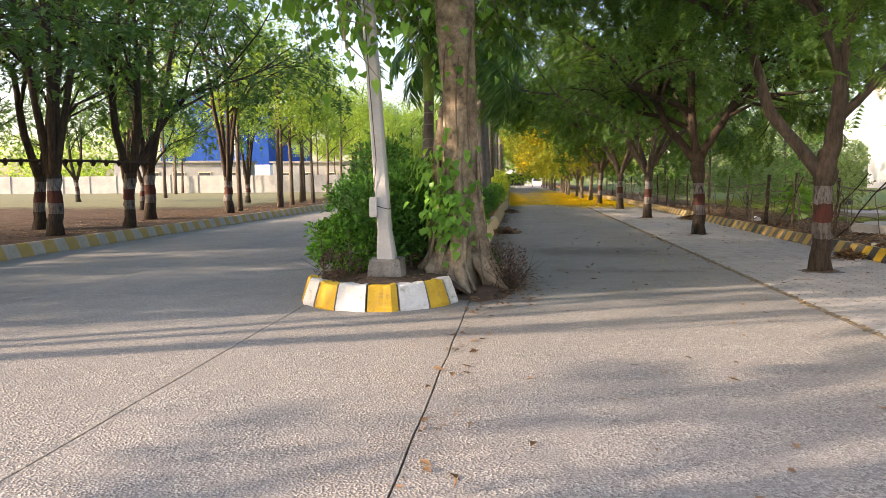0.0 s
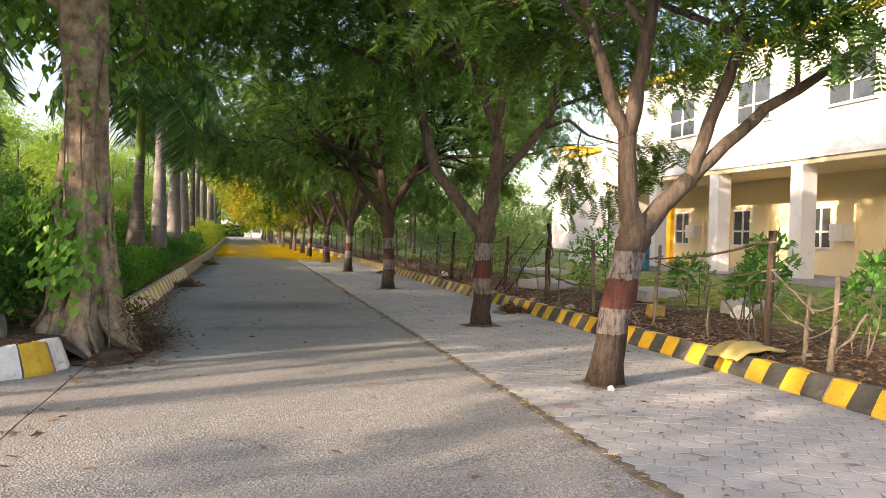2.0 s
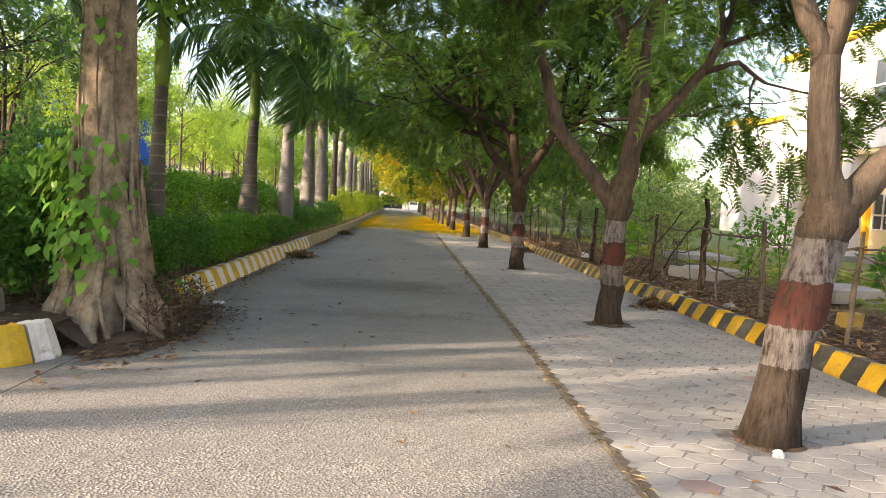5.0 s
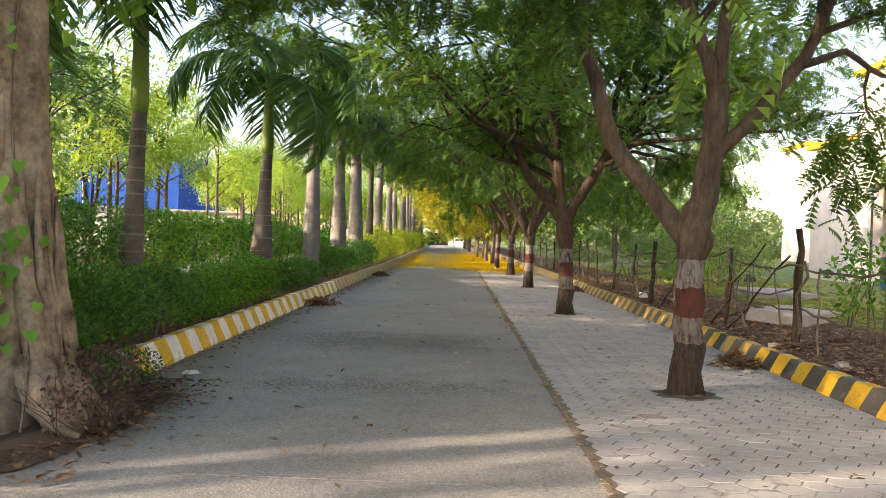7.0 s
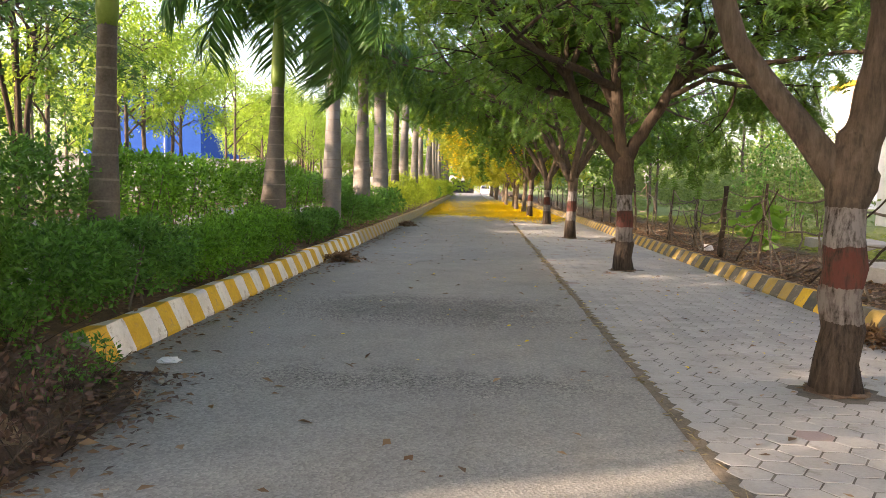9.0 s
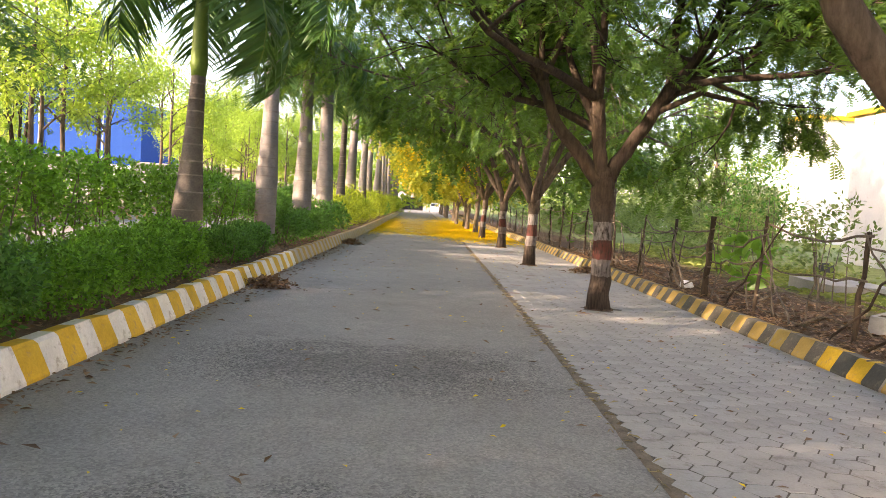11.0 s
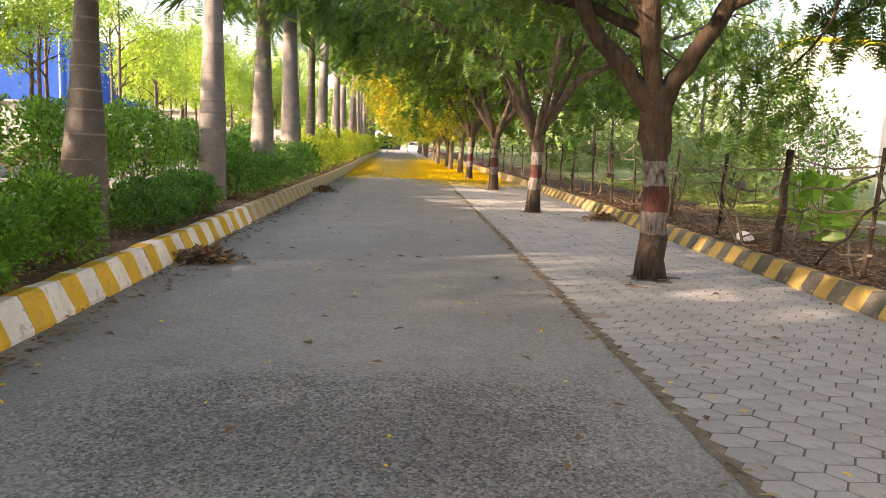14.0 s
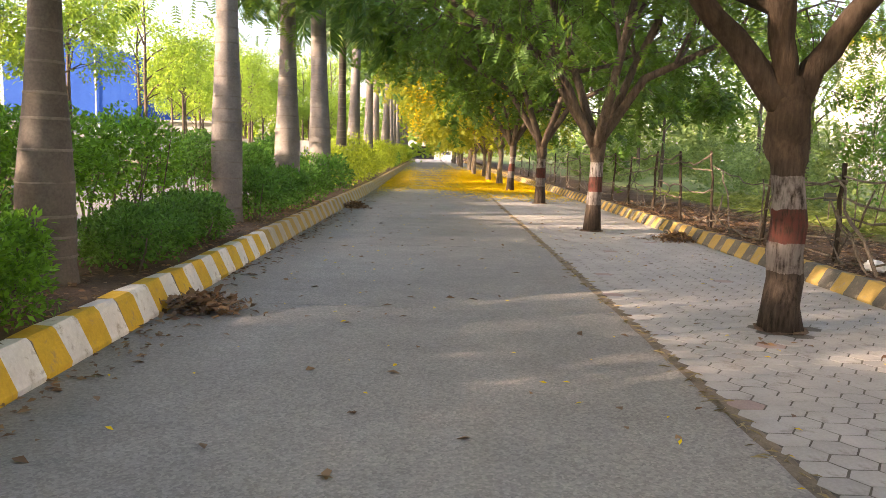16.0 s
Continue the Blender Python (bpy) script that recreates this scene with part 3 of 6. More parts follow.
ROW = "street trees along the paved strip"
LAB = "feathery-leaved street tree, trunk banded in white and red paint"
tree((4.93, 6.51, 0), 11, [(0, 0, 0, 0.17), (0.12, 0.02, 0.7, 0.15), (0.27, 0.06, 1.35, 0.155), (0.33, 0.06, 1.55, 0.155), (0.33, 0.05, 1.75, 0.11)],
     [[(0.32, 0.05, 1.5, 0.12), (0.25, 0.03, 1.95, 0.10), (0.18, 0.02, 2.52, 0.095)],
      [(0.18, 0.02, 2.48, 0.075), (0.02, 0.05, 2.9, 0.065), (-0.13, 0.08, 3.3, 0.06), (-0.32, 0.1, 4.0, 0.05)],
      [(0.18, 0.02, 2.48, 0.085), (0.25, -0.02, 2.9, 0.08), (0.31, -0.05, 3.3, 0.072), (0.40, -0.1, 4.1, 0.06)],
      [(0.34, 0.03, 1.50, 0.12), (0.60, 0.0, 1.84, 0.10), (0.89, -0.03, 2.11, 0.092)],
      [(0.87, -0.03, 2.08, 0.072), (1.0, -0.05, 2.45, 0.068), (1.13, -0.08, 2.85, 0.064), (1.42, -0.15, 3.6, 0.055)],
      [(0.89, -0.03, 2.11, 0.075), (1.28, -0.08, 2.50, 0.07), (1.72, -0.12, 2.88, 0.062), (2.72, -0.2, 3.52, 0.045)]],
     LAB + ", leaning", BARK_PAINTED, BARK, SPRAY_NEAR, 4400, LEAF, 0.31, 2.1, 0.30, ROW, shoots=3)
tree((5.18, 11.36, 0), 12, [(0, 0, 0, 0.16), (0.01, 0.03, 0.7, 0.145), (0.02, 0.1, 1.35, 0.145), (0.04, 0.12, 1.58, 0.175), (0.07, 0.12, 1.80, 0.15), (0.10, 0.12, 2.0, 0.10)],
     [[(0.0, 0.14, 1.55, 0.12), (-0.34, 0.2, 1.98, 0.10), (-0.77, 0.28, 2.55, 0.092), (-0.98, 0.34, 3.2, 0.08), (-1.12, 0.4, 3.95, 0.065)],
      [(0.06, 0.12, 1.62, 0.14), (0.18, 0.1, 2.2, 0.13), (0.22, 0.08, 2.75, 0.12), (0.22, 0.08, 3.12, 0.11)],
      [(0.22, 0.08, 3.08, 0.08), (0.05, 0.05, 3.5, 0.07), (-0.18, 0.0, 4.1, 0.06)],
      [(0.22, 0.08, 3.1, 0.08), (0.27, 0.05, 3.6, 0.07), (0.31, 0.0, 4.2, 0.06)],
      [(0.22, 0.08, 2.42, 0.085), (0.45, 0.05, 2.66, 0.075), (1.08, 0.0, 3.40, 0.062), (1.34, 0.0, 4.1, 0.05)],
      [(-1.12, 0.4, 3.90, 0.055), (-1.8, 0.8, 4.4, 0.045), (-3.0, 1.0, 4.9, 0.035)]],
     LAB, BARK_PAINTED, BARK, SPRAY_NEAR, 13000, LEAF, 0.27, 2.9, 0.28, ROW, shoots=5, spread=0.20, low=2.5,
     hanging=[[(1.02, 0.0, 3.32, 0.045), (1.4, -0.1, 3.45, 0.035), (1.75, -0.15, 3.2, 0.025)]])
tree((5.11, 19.3, 0), 13, [(0, 0, 0, 0.165), (-0.01, 0.02, 0.7, 0.15), (-0.03, 0.05, 1.4, 0.145), (-0.06, 0.1, 1.62, 0.175), (-0.07, 0.1, 1.95, 0.165), (-0.07, 0.1, 2.2, 0.11)],
     [[(-0.1, 0.1, 1.92, 0.12), (-0.42, 0.12, 2.32, 0.11), (-0.86, 0.2, 2.85, 0.095), (-1.1, 0.2, 3.45, 0.08)],
      [(-0.08, 0.12, 1.98, 0.11), (-0.16, 0.1, 2.5, 0.11), (-0.26, 0.0, 3.2, 0.10)],
      [(-0.02, 0.1, 1.95, 0.13), (0.22, 0.1, 2.42, 0.11), (0.48, 0.0, 2.85, 0.10), (0.80, 0.0, 3.45, 0.08)],
      [(-1.1, 0.2, 3.40, 0.06), (-2.0, 0.3, 4.4, 0.05), (-3.5, 0.2, 5.5, 0.04)],
      [(0.62, 0.0, 3.08, 0.055), (1.2, 0.1, 3.6, 0.05), (2.0, 0.1, 4.05, 0.035)],
      [(0.80, 0.0, 3.40, 0.07), (0.95, 0.4, 4.5, 0.06), (1.2, 0.7, 5.4, 0.04)],
      [(-0.26, 0.0, 3.15, 0.07), (-0.6, -0.6, 4.6, 0.05), (-1.6, -1.2, 5.8, 0.04)]],
     LAB + ", dark bark", BARK_PAINTED_DARK, BARK_DARK, SPRAY_NEAR, 16500, LEAF, 0.27, 3.0, 0.24, ROW, shoots=5, spread=0.20, low=2.95,
     hanging=[[(0.72, 0.0, 3.25, 0.055), (1.5, 0.3, 3.65, 0.045), (2.5, 0.7, 3.45, 0.03)], [(0.60, 0.0, 3.05, 0.05), (1.2, -0.3, 3.35, 0.04), (1.9, -0.5, 3.2, 0.028)]])


def v_limbs(seed, n, fork, lean, top, over=0.0, verge=0.0):
    rng = random.Random(seed)
    out = []
    for k in range(n):
        a = 2 * math.pi * (k + rng.random() * 0.5) / n
        s = lean * rng.uniform(0.7, 1.2)
        c, d = math.cos(a) * s, math.sin(a) * s
        h = top * rng.uniform(0.85, 1.15)
        out.append([(0.05 * math.cos(a), 0.05 * math.sin(a), fork - 0.08, 0.10), (c * 0.45, d * 0.45, fork + h * 0.42, 0.08), (c, d, fork + h, 0.06)])
    if over:
        out.append([(-0.05, 0, fork, 0.10), (-1.1, 0.2, fork + 1.6, 0.08), (-over, 0.4, fork + 2.9, 0.05)])
    if verge:
        out.append([(0.05, 0, fork, 0.10), (0.8, -0.2, fork + 1.2, 0.08), (verge, -0.4, fork + 2.0, 0.05)])
    return out


tree((5.11, 27.6, 0), 14, [(0, 0, 0, 0.15), (0.03, 0, 1.3, 0.13), (0.06, 0, 1.75, 0.15)], v_limbs(3, 4, 1.75, 1.2, 2.6, 3.4, 2.4),
     LAB, BARK_PAINTED, BARK, SPRAY_NEAR, 10500, LEAF, 0.29, 3.2, 0.32, ROW, shoots=5, spread=0.22)
far_a = tree((5.12, 35.5, 0), 15, [(0, 0, 0, 0.15), (-0.02, 0.05, 1.3, 0.13), (0.0, 0.05, 1.8, 0.15)], v_limbs(5, 4, 1.8, 1.2, 2.6, 3.2, 2.4),
             LAB, BARK_PAINTED, BARK, SPRAY_FAR, 5200, LEAF, 0.42, 3.2, 0.42, ROW, shoots=5)
far_b = tree((4.9, 42.8, 0), 16, [(0, 0, 0, 0.14), (0.05, 0.0, 1.2, 0.12), (0.08, 0.0, 1.9, 0.13)], v_limbs(8, 4, 1.9, 1.4, 2.6, 3.2, 2.4),
             LAB, BARK_PAINTED, BARK, SPRAY_FAR, 5200, LEAF, 0.42, 3.2, 0.42, ROW, shoots=5)
# far trunks: dusty bark, paler still with sunlight put into the colour
BARK_SUNLIT_DUSTY = bark("bark_sunlit_dusty", (0.09, 0.07, 0.055), (0.26, 0.21, 0.165))
far_c = tree((5.0, 49.5, 0), 19, [(0, 0, 0, 0.14), (0.05, 0.0, 1.2, 0.12), (0.02, 0.0, 1.8, 0.13)], v_limbs(18, 4, 1.8, 1.3, 2.2, 2.8),
             "flowering street tree with sunlit yellow-green leaves and dusty sunlit trunk", BARK_SUNLIT_DUSTY, BARK_SUNLIT_DUSTY, SPRAY_FAR, 5200, LEAF_SUNLIT, 0.38, 2.9, 0.45, ROW, shoots=5)
rng = random.Random(7)
y = 54.5
while y < 125:
    copy_thing(far_c, Matrix.Translation((5.1 + bend(y) + rng.uniform(-0.25, 0.25), y, 0)) @ Matrix.Rotation(rng.uniform(-0.7, 0.7), 4, "Z") @ Matrix.Scale(rng.uniform(0.8, 1.1), 4))
    y += rng.uniform(4.8, 6.4)
# yellow blossom on the trees that stand in the sun further down
rng = random.Random(17)
tips = []
for yy in range(44, 120, 4):
    for _ in range(9):
        c = Vector((bend(yy) + rng.uniform(0.6, 5.5), yy + rng.gauss(0, 2), rng.uniform(2.2, 4.6)))
        tips.append(([c, c + Vector((0.3, 0.2, 0.35))], Vector((0, 0, 1))))
part_f = part("blossom", foliage("blossom", rng, tips, 8500, OVAL, FLOWER, 0.17, 0.36), None)
tagged(part_f, "clusters of yellow blossom high in the roadside trees", "blossom", kind="stuff")

# trees of the far side
LEFT = "trees beyond the other carriageway"
LLAB = "dark-leaved verge tree with a white and red painted trunk base"
left_a = tree((-10.6, 15.7, 0.22), 21, [(0, 0, 0, 0.19), (0.03, 0, 0.9, 0.165), (0.0, 0, 1.5, 0.16)],
              v_limbs(21, 5, 1.4, 0.9, 4.2), LLAB, BARK_PAINTED_DARK, BARK_DARK, SPRAY_FAR, 1900, LEAF_LEFT, 0.27, 3.3, 0.12, LEFT, shoots=3, spread=0.16)
left_b = tree((-10.2, 18.3, 0.22), 22, [(0, 0, 0, 0.17), (0.06, 0, 0.9, 0.14), (0.12, 0, 1.5, 0.15)],
              [[(0.1, 0, 1.4, 0.11), (-0.25, 0, 2.6, 0.10), (-0.4, 0.1, 4.4, 0.07)], [(0.14, 0, 1.4, 0.12), (0.4, 0, 2.8, 0.10), (0.55, -0.2, 4.6, 0.07)], [(0.12, 0.05, 1.5, 0.09), (0.9, 0.5, 2.9, 0.07), (1.5, 0.6, 3.6, 0.05)]],
              LLAB, BARK_PAINTED_DARK, BARK_DARK, SPRAY_FAR, 1900, LEAF_LEFT, 0.27, 3.3, 0.12, LEFT, shoots=4, spread=0.16)
# Copies outside the view are added to block the low sun from the road.
for x, y, s, a, src in ((-12.2, 17.4, 0.95, 1.0, left_b), (-10.9, 27.1, 0.95, 2.2, left_a), (-11.8, 22.6, 1.08, 0.2, left_a), (-10.7, 9.5, 1.0, 0.7, left_b), (-10.6, 4.0, 1.05, 3.0, left_a), (-11.2, -2.6, 1.0, 4.0, left_b),
                        (-10.8, -8.5, 1.05, 5.0, left_a), (-11.2, -15, 1.0, 1.2, left_a), (-15.2, 13.5, 0.85, 2.0, left_b), (-14.8, 8.2, 0.8, 2.6, left_a), (-20, 2.6, 0.95, 1.1, left_b), (-20.5, 6.4, 1.0, 4.1, left_a), (-19.8, 10.2, 0.95, 2.9, left_b), (-20.4, 14.0, 1.0, 0.4, left_a), (-20, 18.0, 0.9, 5.1, left_b), (-10.9, 6.8, 1.0, 1.9, left_a), (-12.6, 12.2, 1.0, 3.3, left_a), (-15.4, 4.6, 0.95, 0.8, left_b), (-15.0, 0.8, 1.05, 5.5, left_a), (-16, 30, 0.8, 0.3, left_b), (-20, 36, 0.9, 2.3, left_a), (-24.5, 32, 0.85, 4.4, left_b), (-14.6, 39, 0.8, 1.4, left_a), (-27, 43, 0.9, 3.4, left_b), (-31, 37, 0.9, 5.2, left_a), (-17.0, 2.6, 0.62, 0.6, left_a), (-17.4, 6.9, 0.66, 2.1, left_b), (-18.0, 11.4, 0.62, 4.0, left_a), (-17.6, 16.0, 0.64, 5.6, left_b), (-18.2, 20.6, 0.62, 1.6, left_a)):
    copy_thing(src, Matrix.Translation((x, y, 0.22)) @ Matrix.Rotation(a, 4, "Z") @ Matrix.Scale(s, 4))

# slender young trees with thin bright foliage
def young(at, seed, h):
    rng = random.Random(seed)
    limbs = []
    for k in range(5):
        a = rng.uniform(0, 6.28)
        z = h * (0.42 + 0.11 * k)
        limbs.append([(0, 0, z, 0.045), (math.cos(a) * 0.5, math.sin(a) * 0.5, z + 0.5, 0.03), (math.cos(a) * 1.0, math.sin(a) * 1.0, z + 0.8, 0.02)])
    return tree(at, seed, [(0, 0, 0, 0.10), (0.05, 0, h * 0.4, 0.075), (0.0, 0.05, h * 0.8, 0.05), (0.05, 0, h, 0.03)], limbs,
                "slender young tree with thin bright green foliage", BARK, BARK, OVAL, 2900, LEAF_BRIGHT, 0.19, 1.5, 0.25, "young trees on the dry field", shoots=2, spread=0.28)


young_a, young_b = young((-10.9, 33.5, 0.22), 31, 6.5), young((-11.9, 40.1, 0.22), 32, 7.5)
rng = random.Random(5)
for k in range(70):
    x, y = (-11.2 + rng.uniform(-1, 0.6), 29 + k * 3.6) if k < 26 else (rng.uniform(-34, -13), rng.uniform(44, 95)) if k < 62 else (rng.uniform(-30, -4), rng.uniform(95, 140))
    if -0.54 < (x - 2.2) / (y - 9) < -0.34:
        continue
    copy_thing((young_a, young_b)[k % 2], Matrix.Translation((x, y, 0.2)) @ Matrix.Rotation(rng.uniform(0, 6.28), 4, "Z") @ Matrix.Scale(rng.uniform(0.75, 1.15) * (0.95 if k < 26 else 1.15 if k < 62 else 1.6), 4))
for x, y, s in ((-10.8, 38.6, 0.95), (-10.9, 35.2, 1.0), (-12.6, 43.0, 1.0), (-11.4, 47.5, 1.0), (-13.5, 52.0, 1.1)):
    copy_thing((young_a, young_b)[int(y) % 2], Matrix.Translation((x, y, 0.2)) @ Matrix.Rotation(y * 1.7, 4, "Z") @ Matrix.Scale(s, 4))
for x, y, s in ((13.6, 36.5, 0.8), (11.4, 44.5, 0.8), (16.5, 47.0, 1.0), (10.8, 55.0, 0.9), (14.5, 60.0, 1.1), (21.0, 57.0, 1.2)):
    copy_thing((young_a, young_b)[int(y) % 2], Matrix.Translation((x, y, 0.3)) @ Matrix.Rotation(y, 4, "Z") @ Matrix.Scale(s, 4))

# ---- palms on the median ----
def frond_mesh(seed):
    rng = random.Random(seed)
    L, n = 2.7, 12
    pts, p, ang = [], Vector((0, 0, 0)), radians(62)
    for i in range(n + 1):
        pts.append(p.copy())
        p = p + Vector((math.cos(ang), 0, math.sin(ang))) * (L / n)
        ang -= radians(10.5 + i * 0.4)
    rachis = Geo().tube(pts, [0.028 * (1 - 0.75 * i / n) for i in range(n + 1)], 5)
    P, A, U, S = [], [], [], []
    for k in range(64):
        f = 0.16 + 0.84 * k / 64
        i = min(n - 1, int(f * n))
        c = pts[i].lerp(pts[i + 1], f * n - i)
        d = (pts[i + 1] - pts[i]).normalized()
        for s in (1, -1):
            P.append(c), A.append(d * 0.5 + Vector((0, s * rng.uniform(0.75, 1.0), rng.uniform(-0.75, -0.2))))
            U.append((rng.gauss(0, 0.4), 0, 1)), S.append((0.55 + 0.35 * math.sin(math.pi * min(1, f))) * rng.uniform(0.85, 1.1) * (0.7 if f > 0.9 else 1))
    strap = ([(0, -0.024, 0), (0, 0.024, 0), (0.55, 0.030, 0.0), (0.55, -0.030, 0.0), (0.55, 0.030, 0.0), (0.55, -0.030, 0.0), (1, 0.004, -0.2), (1, -0.004, -0.2)], [(0, 1, 2, 3), (5, 4, 6, 7)])
    return rachis.mesh("rachis", SHAFT, True), scatter_mesh("leaf_fringe", LEAF_PALM, strap[0], strap[1], P, A, U, S)


FRONDS = [frond_mesh(s) for s in (1, 2, 3)]


def palm(at, seed, r_base, r_top, shaft_z, shaft_h, trunk_mat, label, fronds=11):
    rng = random.Random(seed)
    root = thing("palm_tree", at, label, "palm tree", "palms in a row on the median")
    n = 16
    zs = [shaft_z * i / n for i in range(n + 1)]
    rr = [r_top + (r_base - r_top) * (1 - i / n) ** 1.3 + 0.03 * math.exp(-((i / n - 0.3) / 0.2) ** 2) for i in range(n + 1)]
    rr[0] *= 1.12
    lean = (rng.gauss(0, 0.05), rng.gauss(0, 0.05))
    pts = [(lean[0] * z / 3, lean[1] * z / 3, z if z else -0.1) for z in zs]
    part("trunk", Geo().tube(pts, rr, 18, lump=0.05), trunk_mat, root, smooth=True)
    z = 0.25
    while z < shaft_z - 0.05:
        f = z / shaft_z * n
        i = min(n - 1, int(f))
        r = rr[i] + (rr[i + 1] - rr[i]) * (f - i)
        c = (lean[0] * z / 3, lean[1] * z / 3)
        h = 0.012
        part("ring_scar", Geo().tube([(c[0], c[1], z - h), (c[0], c[1], z), (c[0], c[1], z + h)], [r + 0.001, r + 0.006, r + 0.001], 18, cap=False), PALM_RING, root, smooth=True)
        z += rng.uniform(0.16, 0.30)
    c = (lean[0] * shaft_z / 3, lean[1] * shaft_z / 3)
    part("crownshaft", Geo().tube([(c[0], c[1], shaft_z - 0.02), (c[0], c[1], shaft_z + 0.15), (c[0], c[1], shaft_z + shaft_h * 0.6), (c[0], c[1], shaft_z + shaft_h)],
                                  [r_top * 1.02, r_top * 1.22, r_top * 0.9, r_top * 0.5], 14), SHAFT, root, smooth=True)
    for k in range(fronds):
        ra, le = FRONDS[k % 3]
        fr = part("frond", ra, None, root)
        fr.matrix_basis = pose(c[0], c[1], shaft_z + shaft_h - 0.08, 0, 0, 0) @ pose(0, 0, 0, 0, 0, k * 137.5 + rng.uniform(-15, 15)) @ pose(0, 0, 0, 0, rng.uniform(-12, 60), 0)
        part("leaf_fringe", le, None, fr)["kind"] = "stuff"
    return root


PL = "royal palm with a smooth grey swollen trunk and green crownshaft"
PB = "young palm with a ringed brown trunk and drooping fronds"
palm((-1.40, 13.4, 0.25), 1, 0.15, 0.095, 2.75, 2.4, PALM_BROWN, PB)
palm((-1.22, 19.1, 0.25), 2, 0.25, 0.105, 2.85, 1.6, PALM_BROWN, PB, 8)
palm((-1.25, 24.6, 0.25), 3, 0.24, 0.14, 4.75, 1.3, PALM_TRUNK, PL)
palm((-1.20, 29.0, 0.25), 4, 0.28, 0.15, 4.4, 1.3, PALM_TRUNK, PL)
palm((-1.25, 33.9, 0.25), 5, 0.30, 0.20, 4.9, 1.3, PALM_TRUNK, PL)
palm((-1.15, 37.4, 0.25), 6, 0.16, 0.11, 4.4, 1.2, PALM_BROWN, PB)
rng = random.Random(3)
py = 42.0
k = 0
while py < 112:
    palm((-1.2 + bend(py) + rng.uniform(-0.15, 0.15), py, 0.25), 20 + k, rng.uniform(0.22, 0.30), 0.16, rng.uniform(4.6, 5.6), 1.3, PALM_TRUNK, PL, 9)
    py += rng.uniform(4.4, 6.5)
    k += 1


# ---- the old fig tree at the head of the median ----
def fig_tree():
    root = thing("fig_tree", (-0.42, 9.2, 0.1), "old fig tree with a pale fluted trunk wrapped in aerial roots", "tree")
    rng = random.Random(77)
    g = Geo()
    rows, n = 26, 40
    for j in range(rows + 1):
        f = j / rows
        z = 5.2 * f - 0.12
        r = 0.245 + 0.12 * math.exp(-z * 1.7) + 0.02 * math.sin(z * 2.1)
        flute = 0.03 + 0.26 / (1 + math.exp((z - 1.7) * 3.0))
        cx, cy = -0.03 + 0.05 * math.sin(z * 0.9), -0.05 * z * 0.3
        for k in range(n):
            a = 2 * math.pi * k / n
            tw = a + 0.22 * math.sin(z * 0.8)
            q = r * (1 + flute * (0.55 * math.sin(5 * tw + 0.6) + 0.35 * math.sin(9 * tw + z)) + 0.10 * noise.noise(Vector((math.cos(a) * 2, math.sin(a) * 2, z * 1.4))))
            g.v.append((cx + q * math.cos(a), cy + q * math.sin(a), z))
    for j in range(rows):
        for k in range(n):
            a, b = j * n + k, j * n + (k + 1) % n
            g.f.append((a, b, b + n, a + n))
            g.m.append(0)
    part("trunk", g, FIG_BARK, root, smooth=True)
    for k in range(11):
        a = 2 * math.pi * k / 11 + rng.uniform(-0.2, 0.2)
        top = rng.uniform(1.2, 2.5)
        pts, rad = [], []
        for i in range(11):
            f = i / 10
            z = top * (1 - f) - 0.1 * f
            r = 0.20 + 0.07 * min(1.0, f * 4) + 0.20 * math.exp(-z * 1.9)
            aa = a + 0.35 * math.sin(f * 2.6 + k * 1.7)
            pts.append((r * math.cos(aa), r * math.sin(aa) - 0.015 * z, z))
            rad.append((0.045 + 0.065 * f) * rng.uniform(0.85, 1.15) * (0.65, 1.0, 1.25)[k % 3])
        part("stem_root", Geo().tube(pts, rad, 10, lump=0.35), FIG_BARK, root, smooth=True)
    for k in range(13):
        a = rng.uniform(0, 6.28)
        top = rng.uniform(0.6, 2.0)
        pts, rad = [], []
        for i in range(9):
            f = i / 8
            z = top * (1 - f) - 0.08 * f
            r = 0.285 + 0.26 * math.exp(-z * 1.7)
            aa = a + 0.30 * math.sin(f * 3 + k)
            pts.append((r * math.cos(aa), r * math.sin(aa) - 0.015 * z, z))
            rad.append((0.014 + 0.016 * f) * rng.uniform(0.9, 1.15) * (1.6 if k % 4 == 0 else 1))
        part("aerial_root", Geo().tube(pts, rad, 7, lump=0.3), FIG_BARK, root, smooth=True)
    for k in range(7):
        a = k * 0.9 + 0.3
        pts = [(0.25 * math.cos(a), 0.25 * math.sin(a), 0.42), (0.48 * math.cos(a), 0.48 * math.sin(a), 0.16), (0.60 * math.cos(a + 0.1), 0.60 * math.sin(a + 0.1), 0.02), (0.72 * math.cos(a + 0.2), 0.72 * math.sin(a + 0.2), -0.08)]
        part("buttress_root", Geo().tube(pts, [0.13, 0.10, 0.06, 0.03], 9, lump=0.3), FIG_BARK, root, smooth=True)
    wood, tips = Geo(), []
    for a, z, s in ((3.5, 3.7, 1.1), (2.7, 3.9, 1.3), (4.1, 3.9, 1.0), (2.1, 4.0, 1.2), (1.7, 4.4, 1.2), (2.6, 4.2, 1.3), (3.6, 4.6, 1.5), (0.3, 4.8, 1.2), (1.4, 4.9, 1.2), (5.0, 4.7, 1.3), (4.2, 5.1, 1.2)):
        p0, p1 = Vector((0, -0.06, z)), Vector((math.cos(a) * s, math.sin(a) * s, z + 0.9))
